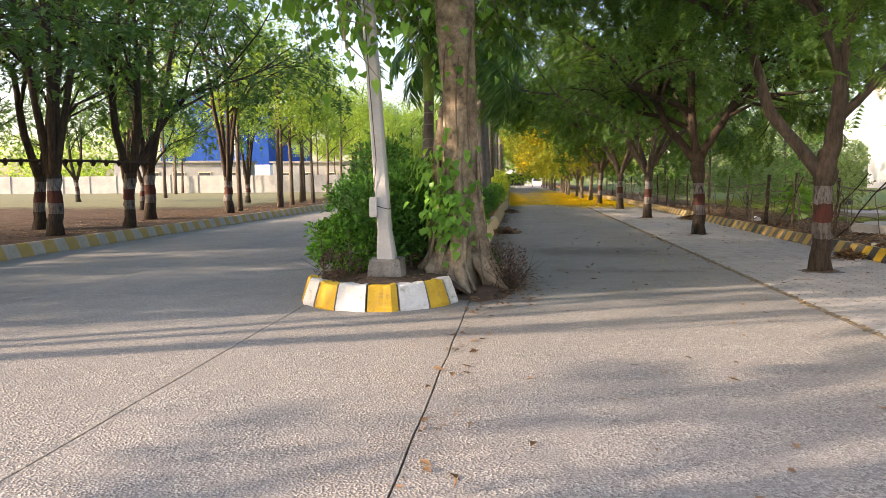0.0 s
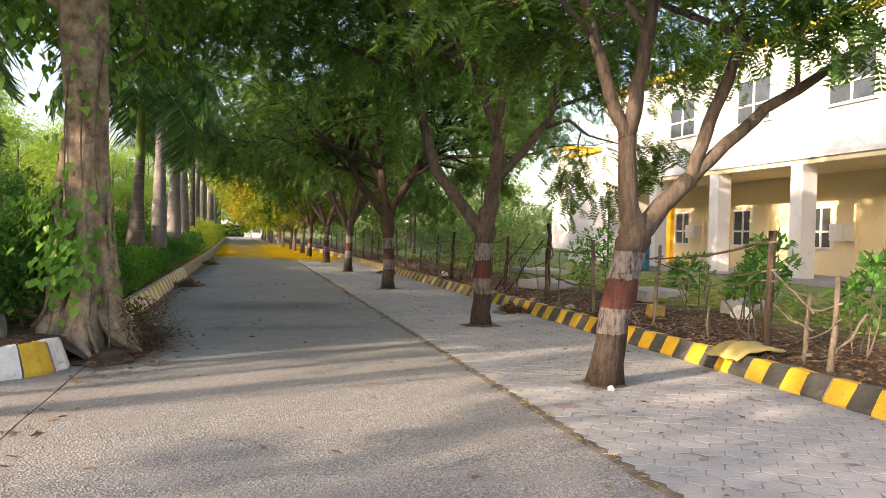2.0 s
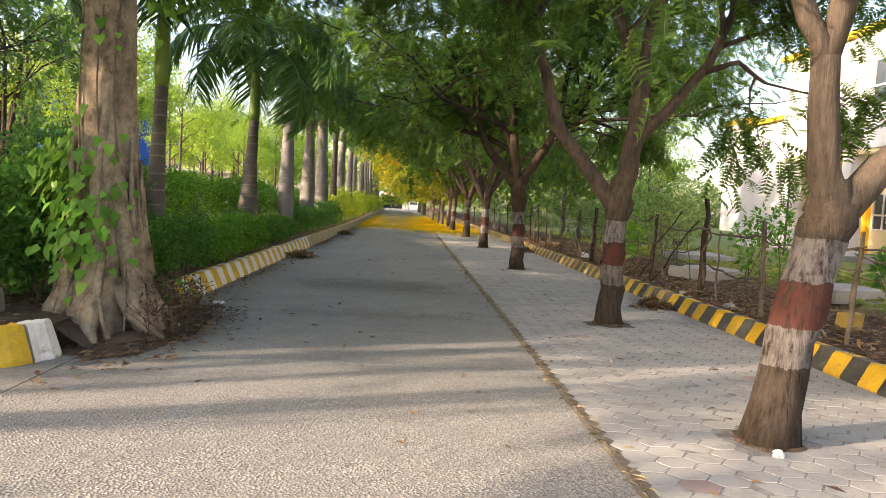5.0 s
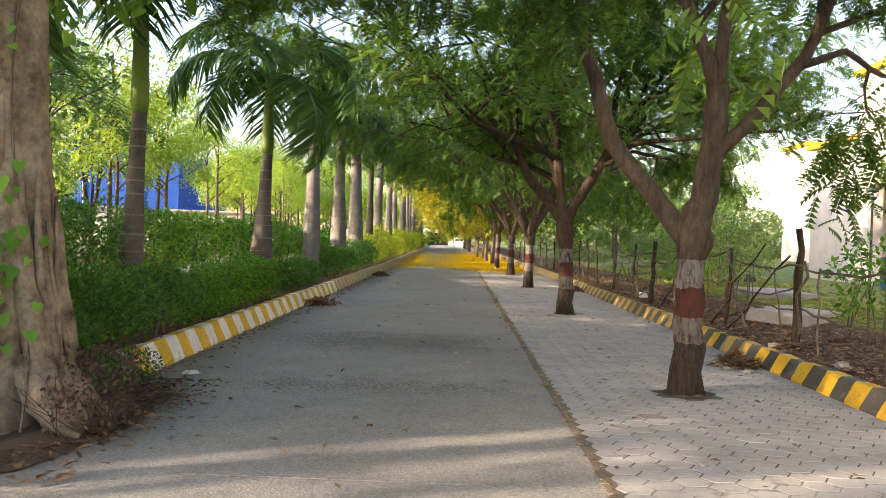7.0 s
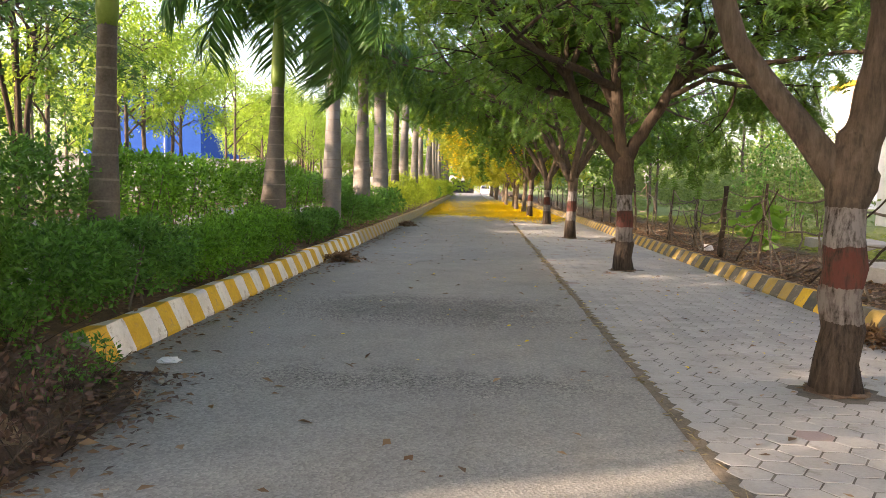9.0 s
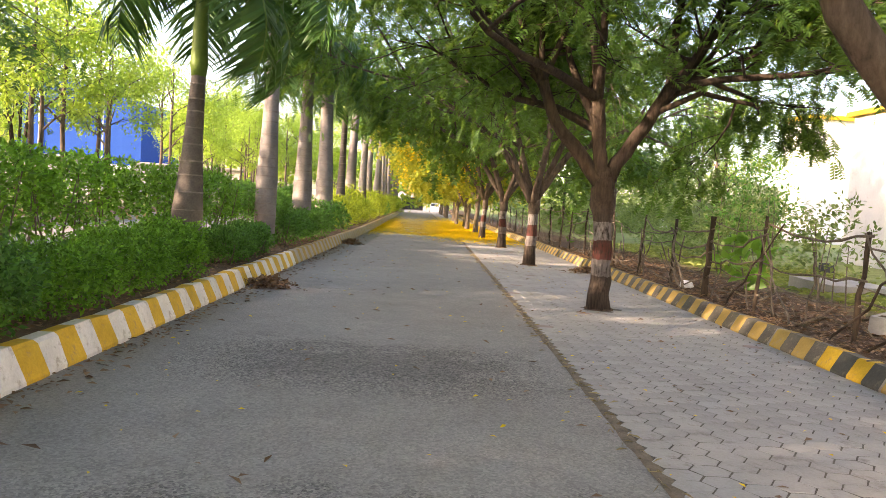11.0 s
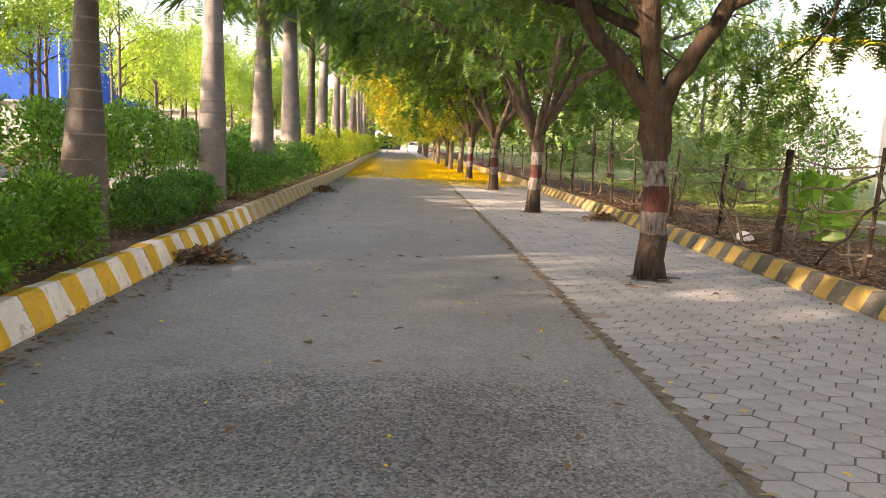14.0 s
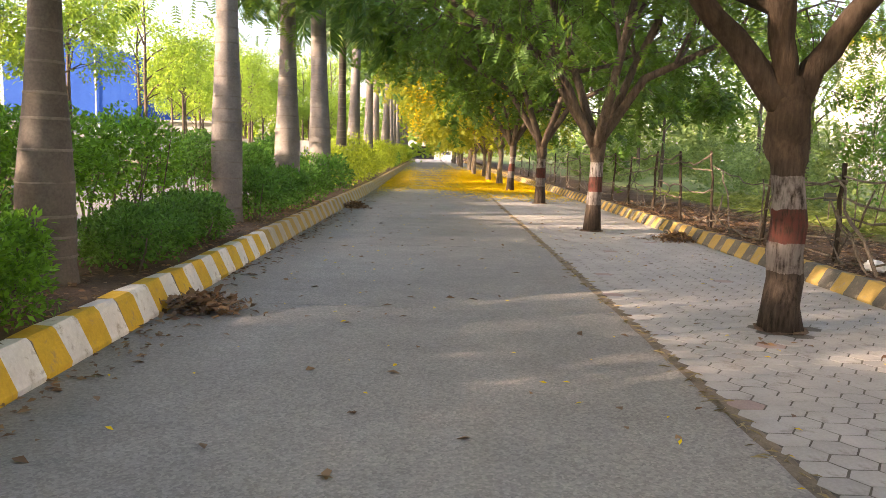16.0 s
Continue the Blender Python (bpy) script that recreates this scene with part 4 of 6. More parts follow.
        lg = Geo().tube([p0, p0.lerp(p1, 0.5) + Vector((0, 0, -0.1)), p1], [0.09, 0.06, 0.045] if z < 4 else [0.13, 0.09, 0.06], 9, lump=0.2)
        part("limb", lg, FIG_BARK, root, smooth=True)
        for q in range(4):
            grow(rng, wood, p1, (p1 - p0).normalized() * 0.8 + Vector((rng.gauss(0, 0.7), rng.gauss(0, 0.7), rng.gauss(-0.1, 0.4))), 2.0, 0.045, 2, tips, 0.7)
    part("branchwork", wood, FIG_BARK, root, smooth=True)["kind"] = "stuff"
    part("crown", foliage("crown", rng, tips, 7500, HEART, LEAF_HEART, 0.14, 0.2, 0.8), None, root)
    # creeper with heart-shaped leaves on the trunk
    vine = thing("creeper", (-0.42, 9.2, 0.1), "green heart-leaved creeper climbing the fig trunk", "climbing plant")
    P, A, U, S = [], [], [], []
    for c_a, c_z, sa, sz, cnt in ((4.0, 1.30, 0.60, 0.24, 150), (4.45, 0.92, 0.40, 0.20, 120), (3.2, 1.45, 0.4, 0.22, 80), (4.6, 2.2, 0.6, 0.4, 12), (5.4, 2.9, 0.5, 0.3, 10), (3.6, 3.6, 0.6, 0.5, 14)):
        for _ in range(cnt):
            a, z = rng.gauss(c_a, sa), max(0.15, rng.gauss(c_z, sz))
            r = 0.29 + 0.28 * math.exp(-z * 1.7) + abs(rng.gauss(0.06, 0.15))
            out = Vector((math.cos(a), math.sin(a), 0))
            P.append(out * r + Vector((0, 0, z))), A.append(out * 0.6 + Vector((rng.gauss(0, 0.4), rng.gauss(0, 0.4), -0.9))), U.append(out + Vector((0, 0, 0.6))), S.append(rng.uniform(0.06, 0.135))
    part("foliage", scatter_mesh("foliage", LEAF_HEART, HEART[0], HEART[1], P, A, U, S), None, vine)
    for a, top in ((4.2, 3.9), (4.9, 3.0), (3.5, 2.2), (5.4, 3.4)):
        pts = [((0.285 + 0.28 * math.exp(-z * 1.7)) * math.cos(a + 0.2 * math.sin(z * 2)), (0.285 + 0.28 * math.exp(-z * 1.7)) * math.sin(a + 0.2 * math.sin(z * 2)), z) for z in [top * i / 14 for i in range(15)]]
        part("stem", Geo().tube(pts, [0.010] * 15, 5), STICK, vine)


fig_tree()


# ---- lamp pole on its block ----
def pole():
    root = thing("utility_pole", (-1.28, 8.42, 0.25), "leaning grey concrete pole set in a rough concrete block", "pole")
    g = Geo()
    tilt = Vector((-0.062, 0.0, 1.0))
    secs = []
    for z, w in ((0.0, 0.118), (0.10, 0.112), (0.36, 0.086), (7.5, 0.062)):
        c = Vector((0, 0, 0.24)) + tilt * z
        secs.append([c + Vector((sx * w * u, sy * w * v, 0)) for sx, sy, u, v in ((-1, -1, 0.75, 1), (1, -1, 0.75, 1), (1, -1, 1, 0.75), (1, 1, 1, 0.75), (1, 1, 0.75, 1), (-1, 1, 0.75, 1), (-1, 1, 1, 0.75), (-1, -1, 1, 0.75))])
    g.v = [tuple(p) for s in secs for p in s]
    for j in range(3):
        for k in range(8):
            g.f.append((j * 8 + k, j * 8 + (k + 1) % 8, (j + 1) * 8 + (k + 1) % 8, (j + 1) * 8 + k))
            g.m.append(0)
    g.f.append(tuple(range(24, 32)))
    g.m.append(0)
    part("shaft", g, POLE, root)
    b = Geo()
    rng = random.Random(4)
    for z, w in ((-0.1, 0.24), (0.10, 0.235), (0.23, 0.215), (0.245, 0.19)):
        for k in range(12):
            a = 2 * math.pi * k / 12 + 0.26
            s = w / max(abs(math.cos(a)), abs(math.sin(a))) * rng.uniform(0.93, 1.03)
            s = min(s, w * 1.28)
            b.v.append((s * math.cos(a), s * math.sin(a), z + rng.uniform(-0.012, 0.012)))
    for j in range(3):
        for k in range(12):
            b.f.append((j * 12 + k, j * 12 + (k + 1) % 12, (j + 1) * 12 + (k + 1) % 12, (j + 1) * 12 + k))
            b.m.append(0)
    b.f.append(tuple(range(36, 48)))
    b.m.append(0)
    part("base_block", b, BLOCK, root, "rough mossy concrete block")
    jb = Geo().box(-0.19, -0.105, -0.13, -0.03, 0.78, 1.03)
    jb.box(-0.195, -0.10, -0.14, -0.13, 0.79, 1.02)
    part("junction_box", jb, POLE, root, "small grey junction box with a door")
    pts = [(-0.11, -0.08, 0.92), (-0.04, -0.115, 0.90), (0.05, -0.11, 0.88), (0.09, -0.05, 0.89)]
    part("strap", Geo().tube(pts, [0.006] * 4, 5), BLACK, root)
    w = Geo().tube([(-0.15, -0.09, 1.03), (-0.10, -0.12, 1.5), (-0.17, -0.10, 2.4), (-0.24, -0.09, 3.6)], [0.006] * 4, 5)
    part("cable", w, BLACK, root, "thin black cable")


BLOCK = surface("rough_block", (0.12, 0.11, 0.10), (0.30, 0.285, 0.26), 6, 40, 0.95, 0.9, 0.02, stain=(0.07, 0.075, 0.05))
POLE = surface("pole_concrete", (0.34, 0.345, 0.34), (0.50, 0.50, 0.49), 2, 45, 0.8, 0.3, 0.004, stain=(0.36, 0.345, 0.32))
pole()


# ---- shrubs of the median ----
def bush(name, at, sx, sy, h, leaf, count, size, seed, label, group, low=0.0, stems=7, category="shrub", kind=OVAL, stem_r=0.014, lean=0.14):
    """A shrub: bent stems and a ragged coat of small leaves round an uneven body."""
    rng = random.Random(seed)
    root = thing(name, at, label, category, group)
    P, A, U, S = [], [], [], []
    half = (h - low) / 2

    def on_body(deep):
        d = Vector((rng.gauss(0, 1), rng.gauss(0, 1), rng.gauss(0.25, 0.9))).normalized()
        k = 1 / max(abs(d.x) ** 3 + abs(d.y) ** 3 + abs(d.z) ** 3, 1e-6) ** (1 / 3)
        lump = 1 + 0.25 * noise.noise(Vector((d.x * 2.2 * sy / max(sx, 0.1), d.y * 2.2 * sy, d.z * 2.0)) + Vector((seed, 0, 0)))
        return d, Vector((d.x * sx, d.y * sy, d.z * half)) * (k * 0.90 * lump * deep) + Vector((0, 0, low + half))
    # sprigs: rounded tufts of leaves over the body, with dark gaps between them
    rc = 0.30 * min(sx, half)
    tufts = int(max(8, min(count / 9, 4 * (sx * sy + sy * half + sx * half) / (rc * rc * 1.3))))
    for _ in range(tufts):
        d, c = on_body(1 - abs(rng.gauss(0, 0.16)) + (rng.random() < 0.15) * rng.uniform(0, 0.14))
        if d.z < -0.8 or c.z < max(0.04, low * 0.7):
            continue
        r = rc * rng.uniform(0.6, 1.35)
        for _ in range(max(4, round(count * 0.95 / tufts * (r / rc) ** 2))):
            e = (Vector((rng.gauss(0, 1), rng.gauss(0, 1), rng.gauss(0, 1))).normalized() + d * 0.45 + Vector((0, 0, 0.35))).normalized()
            p = c + e * r * rng.uniform(0.45, 1.05)
            if p.z < 0.03:
                continue
            P.append(p), A.append(e * 0.8 + Vector((rng.gauss(0, 0.5), rng.gauss(0, 0.5), rng.gauss(0.1, 0.4)))), U.append(e + Vector((rng.gauss(0, 0.4), rng.gauss(0, 0.4), 0.7))), S.append(size * rng.uniform(0.6, 1.3))
    for _ in range(count // 6):
        d, p = on_body(rng.uniform(0.3, 0.85))
        if p.z > 0.03:
            P.append(p), A.append(d + Vector((rng.gauss(0, 0.6), rng.gauss(0, 0.6), rng.gauss(0.1, 0.5)))), U.append(d + Vector((0, 0, 0.8))), S.append(size * rng.uniform(0.8, 1.4))
    part("foliage", scatter_mesh("foliage", leaf, kind[0], kind[1], P, A, U, S), None, root)
    g = Geo()
    for k in range(stems):
        x0, y0 = rng.uniform(-sx, sx) * 0.6, rng.uniform(-sy, sy) * 0.8
        x1, y1 = x0 + rng.gauss(0, lean), y0 + rng.gauss(0, lean)
        g.tube([(x0, y0, -0.06), ((x0 + x1) / 2 + rng.gauss(0, 0.03), (y0 + y1) / 2, h * 0.35), (x1, y1, h * rng.uniform(0.55, 0.85))], [stem_r, stem_r * 0.75, stem_r * 0.4], 5)
    part("stemwork", g, BARK_DARK if category == "weeds" else STICK, root, "thin bare brown stems")["kind"] = "stuff"
    return root


HG = "shrubs of the median hedge"
B1, B2, B3, B4 = ("clipped green hedge shrub with small glossy leaves", "dark green hedge shrub behind the kerb", "lime-yellow hedge shrub in the sun", "taller leggy hedge shrub with bare stems below")
zb = 0.26
front = [(-0.95, 11.6, 0.50, 0.75, 0.75, 1, 1), (-0.90, 13.0, 0.46, 0.85, 0.72, 1, 2), (-0.88, 14.6, 0.44, 0.86, 0.60, 0, 3), (-0.92, 16.2, 0.46, 0.85, 0.66, 0, 4), (-0.95, 17.6, 0.45, 0.62, 0.70, 0, 5),
         (-0.95, 20.4, 0.42, 0.85, 0.55, 1, 6), (-0.98, 22.0, 0.42, 0.9, 0.58, 1, 7), (-0.95, 25.6, 0.48, 1.0, 0.78, 1, 8), (-0.98, 27.6, 0.46, 0.95, 0.75, 1, 9), (-0.95, 30.2, 0.48, 1.2, 0.72, 1, 10)]
for x, yy, sx, sy, h, c, s in front:
    bush("hedge_shrub", (x, yy, zb), sx, sy, h, (LEAF_HEDGE, LEAF_HEDGE_DARK)[c], 6400 if yy < 23 else 3400, 0.057 if yy < 23 else 0.075, s, (B1, B2)[c], HG)
back = [(-1.75, 10.9, 0.50, 1.3, 1.9, 1), (-1.85, 13.0, 0.45, 1.2, 1.5, 1), (-1.85, 15.2, 0.40, 1.2, 1.50, 0), (-1.85, 17.4, 0.40, 1.1, 1.50, 0), (-1.8, 20.2, 0.40, 1.1, 1.50, 0), (-1.8, 22.4, 0.42, 1.1, 1.52, 0), (-1.8, 25.2, 0.42, 1.2, 1.35, 1), (-1.8, 27.8, 0.45, 1.2, 1.2, 1), (-1.8, 30.6, 0.45, 1.3, 1.35, 1)]
for i, (x, yy, sx, sy, h, c) in enumerate(back):
    bush("hedge_shrub", (x, yy, zb), sx, sy, h, (LEAF_HEDGE, LEAF_HEDGE_DARK)[c], 4800 if c else 4200, 0.074, 60 + i, B4 if not c else B2, HG, low=0.0 if i < 2 else 0.42, stems=16)
rng = random.Random(9)
lime = [bush("hedge_shrub", (-1.2, 33.0, zb), 0.85, 1.5, 0.95, LEAF_HEDGE_DARK, 2600, 0.11, 90, B2, HG), bush("hedge_shrub", (-1.2, 36.2, zb), 0.85, 1.6, 1.1, LEAF_LIME, 2600, 0.11, 91, B3, HG)]
yy = 39.4
while yy < 116:
    copy_thing(lime[rng.random() < 0.75], Matrix.Translation((-1.2 + bend(yy), yy, zb)) @ Matrix.Rotation(math.pi * (rng.random() < 0.5), 4, "Z") @ Matrix.Diagonal((rng.uniform(0.8, 1.05), 1.1, rng.uniform(0.9, 1.5), 1)))
    yy += 3.1
# growth round the pole and the fig's foot
bush("shrub", (-1.62, 9.3, 0.24), 0.62, 0.62, 1.25, LEAF_HEDGE_DARK, 4200, 0.085, 101, "dense dark green shrub behind the pole", HG)
bush("shrub", (-1.05, 9.7, 0.24), 0.60, 0.55, 1.45, LEAF_HEDGE_DARK, 4000, 0.09, 102, "dense dark green shrub behind the pole", HG)
bush("shrub", (-1.95, 8.75, 0.24), 0.36, 0.34, 0.75, LEAF_HEDGE, 2000, 0.075, 103, "bright green shrub beside the pole", HG)
bush("dry_weeds", (-1.85, 8.15, 0.24), 0.30, 0.24, 0.34, WEED, 420, 0.045, 104, "reddish dry weeds on the median nose", "dry weeds", stems=14, category="weeds", stem_r=0.004, lean=0.22)
bush("dry_weeds", (0.22, 9.3, 0.02), 0.28, 0.62, 0.55, WEED, 1000, 0.045, 105, "dry reddish-brown weeds at the fig's foot", "dry weeds", stems=34, category="weeds", stem_r=0.004, lean=0.22)
bush("dry_weeds", (-0.72, 10.7, 0.22), 0.22, 0.32, 0.4, LEAF_HEDGE_DARK, 900, 0.05, 106, "small green weeds by the end of the kerb", "dry weeds", stems=14, category="weeds", stem_r=0.004, lean=0.22)

bush("dry_weeds", (-0.10, 10.45, 0.02), 0.22, 0.45, 0.36, LEAF_HEDGE_DARK, 520, 0.045, 107, "low green and brown weeds by the end of the kerb", "dry weeds", stems=16, category="weeds", stem_r=0.004, lean=0.2)

# ---- stick fence on the verge ----
def stick(rng, a, b, r, bend=0.03, n=6, sag=0.0):
    a, b = Vector(a), Vector(b)
    d = (b - a).length
    pts = [a.lerp(b, i / n) + Vector((rng.gauss(0, bend), rng.gauss(0, bend), rng.gauss(0, bend))) * (0 < i < n) * min(1, d / 2) - Vector((0, 0, sag * min(1, d / 2) * math.sin(math.pi * i / n))) for i in range(n + 1)]
    return Geo().tube(pts, [r * rng.uniform(0.8, 1.15) * (1 - 0.25 * i / n) for i in range(n + 1)], 7, lump=0.3)


def fence():
    root = tagged(new("fence"), "rough fence of crooked branches tied to wooden posts", "fence")
    root.matrix_basis = Matrix.Translation((7.3, 6.0, 0.2))
    rng = random.Random(14)
    off = Vector((-7.3, -6.0, -0.2))
    ys = [5.95, 6.4, 7.0, 9.4, 11.4, 13.5, 16.14, 18.65, 20.45, 22.4, 24.6, 26.7, 28.8, 30.9, 33, 35.2, 37.5, 40, 43, 46, 49, 52, 56, 60, 64, 68]
    tops = {13.5: 1.56, 7.0: 1.42, 6.4: 0.75, 5.95: 0.96, 9.4: 1.2, 11.4: 1.25, 16.14: 1.27, 18.65: 1.40, 20.45: 1.36, 22.4: 1.28, 24.6: 1.33}
    posts = []
    for yv in ys:
        x = 7.2 + rng.uniform(-0.06, 0.06)
        h = tops.get(yv, rng.uniform(1.15, 1.45))
        thick = 0.062 if yv in (7.0, 13.5, 20.45) else rng.uniform(0.024, 0.040)
        t = Vector((x + rng.gauss(0, 0.05), yv + rng.gauss(0, 0.08), 0.2 + h))
        b = Vector((x, yv, 0.02))
        posts.append((b, t, h))
        part("post", stick(rng, b + off, t + off, thick, 0.015), BARK_DARK if thick > 0.06 or yv > 15 else STICK, root, smooth=True)
    for i in range(len(posts) - 1):
        (b0, t0, h0), (b1, t1, h1) = posts[i], posts[i + 1]
        for lev in (0.22, 0.42, 0.60, 0.78, 0.95):
            if rng.random() < (0.10 if b0.y > 12 else 0.45):
                continue
            f0, f1 = lev + rng.gauss(0, 0.06), lev + rng.gauss(0, 0.06)
            ov = Vector((0.02, 0.12, 0))
            part("rail", stick(rng, b0.lerp(t0, min(0.97, f0)) + off - ov, b1.lerp(t1, min(0.97, f1)) + off + ov, rng.uniform(0.011, 0.021), 0.018, 8, rng.uniform(0.03, 0.14)), STICK, root, smooth=True)
        for _ in range((3 if b0.y < 26 else 2) if b0.y > 12 else 1):
            f = rng.random()
            p = b0.lerp(b1, f)
            q = p + Vector((rng.gauss(0, 0.14), rng.uniform(-1.3, 1.3), rng.uniform(0.5, 1.35)))
            part("brace", stick(rng, p + off, q + off, rng.uniform(0.010, 0.02), 0.04), STICK, root, smooth=True)
    # crossed props
    for a, c, r, mat in (((7.12, 16.4, 0.2), (7.2, 14.5, 1.55), 0.017, BARK_DARK), ((7.05, 14.6, 0.2), (7.2, 16.0, 1.45), 0.016, STICK), ((7.08, 15.6, 0.2), (7.15, 13.6, 1.4), 0.016, BARK_DARK),
                         ((7.05, 17.2, 0.2), (7.2, 18.6, 1.35), 0.016, STICK), ((7.1, 19.4, 0.2), (7.2, 17.9, 1.5), 0.017, BARK_DARK), ((7.05, 21.2, 0.2), (7.2, 22.6, 1.3), 0.022, STICK)):
        part("brace", stick(rng, Vector(a) + off, Vector(c) + off, r, 0.03), mat, root, smooth=True)
    # branches lying loose along the foot
    for _ in range(26):
        p = Vector((rng.uniform(6.95, 7.9), rng.uniform(6, 34), 0.24))
        q = p + Vector((rng.uniform(-0.5, 0.7), rng.uniform(-1.3, 1.3), rng.uniform(0.0, 0.25)))
        part("loose_branch", stick(rng, p + off, q + off, rng.uniform(0.009, 0.02), 0.05), STICK, root, smooth=True)


fence()

# ---- buildings ----
WALL_W = surface("white_wall", (0.60, 0.585, 0.57), (0.72, 0.705, 0.69), 0.6, 12, 0.8, 0.15, 0.004, stain=(0.55, 0.53, 0.50))
WALL_C = surface("cream_wall", (0.62, 0.52, 0.32), (0.74, 0.64, 0.42), 0.8, 12, 0.8, 0.15, 0.004)
TRIM_Y = surface("yellow_trim", (0.62, 0.36, 0.02), (0.78, 0.48, 0.03), 1, 14, 0.7, 0.15, 0.004)
GLASS = surface("dark_glass", (0.03, 0.035, 0.04), (0.07, 0.08, 0.09), 2, 20, 0.12, 0.0, 0.001, spec=0.6)
BLUE = surface("blue_sheet", (0.010, 0.050, 0.24), (0.018, 0.075, 0.31), 0.15, 3, 0.75, 0.1, 0.01, spec=0.1)
GATE_M = surface("dark_gate_metal", (0.045, 0.05, 0.055), (0.09, 0.095, 0.10), 2, 20, 0.5, 0.1, 0.002)
PLASTIC = surface("white_plastic", (0.62, 0.62, 0.64), (0.80, 0.80, 0.82), 8, 30, 0.35, 0.4, 0.01)
SLAB = surface("grey_slab", (0.24, 0.24, 0.235), (0.38, 0.375, 0.365), 2, 30, 0.85, 0.4, 0.006)


def window(root, x, y0, y1, z0, z1):
    """A white window: one frame ring, its mullion and transom, and the panes behind them."""
    f, g = 0.07, Geo()
    for xx in (x - 0.03, x + 0.07):
        for e in (f, 0.0):
            g.v += [(xx, y0 - e, z0 - e), (xx, y1 + e, z0 - e), (xx, y1 + e, z1 + e), (xx, y0 - e, z1 + e)]
    for k in range(4):
        j = (k + 1) % 4
        g.f += [(k, k + 4, j + 4, j), (k + 8, j + 8, j + 12, k + 12), (k, j, j + 8, k + 8), (k + 4, k + 12, j + 12, j + 4)]
    g.m = [0] * len(g.f)
    wd = part("window", g, WALL_W, root, "white framed window")
    ym, zm = (y0 + y1) / 2, z0 + (z1 - z0) * 0.4
    part("mullion", Geo().box(x - 0.02, x + 0.06, ym - 0.03, ym + 0.03, z0, z1), WALL_W, wd)
    part("transom", Geo().box(x - 0.018, x + 0.058, y0, y1, zm - 0.03, zm + 0.03), WALL_W, wd)
    for a, b in ((y0, ym - 0.03), (ym + 0.03, y1)):
        for c, d in ((z0, zm - 0.03), (zm + 0.03, z1)):
            part("pane", Geo().box(x + 0.02, x + 0.035, a, b, c, d), GLASS, wd)


def office():
    root = thing("office_building", (16.2, 0.0, 0.4), "white two-storey building with a ground-floor arcade and yellow roof edge", "building")
    X = 0.0
    y0, y1, top, beam = 1.0, 29.2, 6.95, 3.4
    part("wall", Geo().box(X, X + 0.3, y0, y1, beam, top), WALL_W, root, "white upper wall")
    part("arcade_wall", Geo().box(X + 2.6, X + 2.8, y0, y1, -0.4, beam), WALL_C, root, "cream wall at the back of the arcade")
    part("arcade_ceiling", Geo().box(X, X + 2.8, y0, y1, beam - 0.12, beam - 0.005), WALL_C, root)
    part("plinth", Geo().box(X - 0.3, X + 2.6, y0, y1, -0.5, 0.12), SLAB, root)
    part("end_wall", Geo().box(X + 0.31, X + 9, y1 - 0.3, y1 - 0.001, -0.4, top), WALL_W, root)
    part("back_wall", Geo().box(X + 9.0, X + 9.3, y0, y1, -0.4, top), WALL_W, root)
    part("roof", Geo().box(X + 0.3, X + 9.0, y0, y1 - 0.3, top - 0.25, top - 0.05), SLAB, root)
    part("roof_edge", Geo().box(X - 0.25, X + 0.5, y0, y1 + 0.1, top, top + 0.16), TRIM_Y, root, "yellow painted roof edge")
    part("string_course", Geo().box(X - 0.06, X - 0.002, y0, y1, beam + 0.02, beam + 0.18), WALL_W, root)
    for k in range(8):
        yc = 28.7 - k * 3.8
        part("column", Geo().box(X - 0.02, X + 0.45, yc - 0.24, yc + 0.24, 0.12, beam - 0.125), WALL_W, root)
        part("pilaster", Geo().box(X + 2.42, X + 2.598, yc - 1.1, yc - 0.65, 0.12, beam - 0.125), TRIM_Y, root, "yellow painted pilaster")
        part("door_frame", Geo().box(X + 2.5, X + 2.597, yc + 0.5, yc + 1.5, 0.12, 2.3), WALL_C, root, "cream door surround")
    for k in range(7):
        yc = 26.8 - k * 3.8
        for (xx, z0, z1, w) in ((X - 0.06, 4.75, 6.0, 0.75), (X + 2.52, 1.0, 2.2, 0.5)):
            window(root, xx, yc - w, yc + w, z0, z1)
        if k % 2 == 0:
            ac = Geo().box(X + 2.15, X + 2.5, yc - 1.35, yc - 0.75, 1.2, 1.7)
            ac.box(X + 2.13, X + 2.149, yc - 1.3, yc - 0.95, 1.26, 1.64)
            part("air_conditioner", ac, [WALL_W], root, "white outdoor unit of an air conditioner")

    wing = thing("office_wing", (16.4, 29.3, 0.4), "lower white wing with a yellow roof edge", "building")
    part("wall", Geo().box(0, 7, 0.0, 3.6, -0.4, 4.9), WALL_W, wing)
    part("roof_edge", Geo().box(-0.2, 7.2, 0.0, 3.8, 4.9, 5.05), TRIM_Y, wing, "yellow painted roof edge")


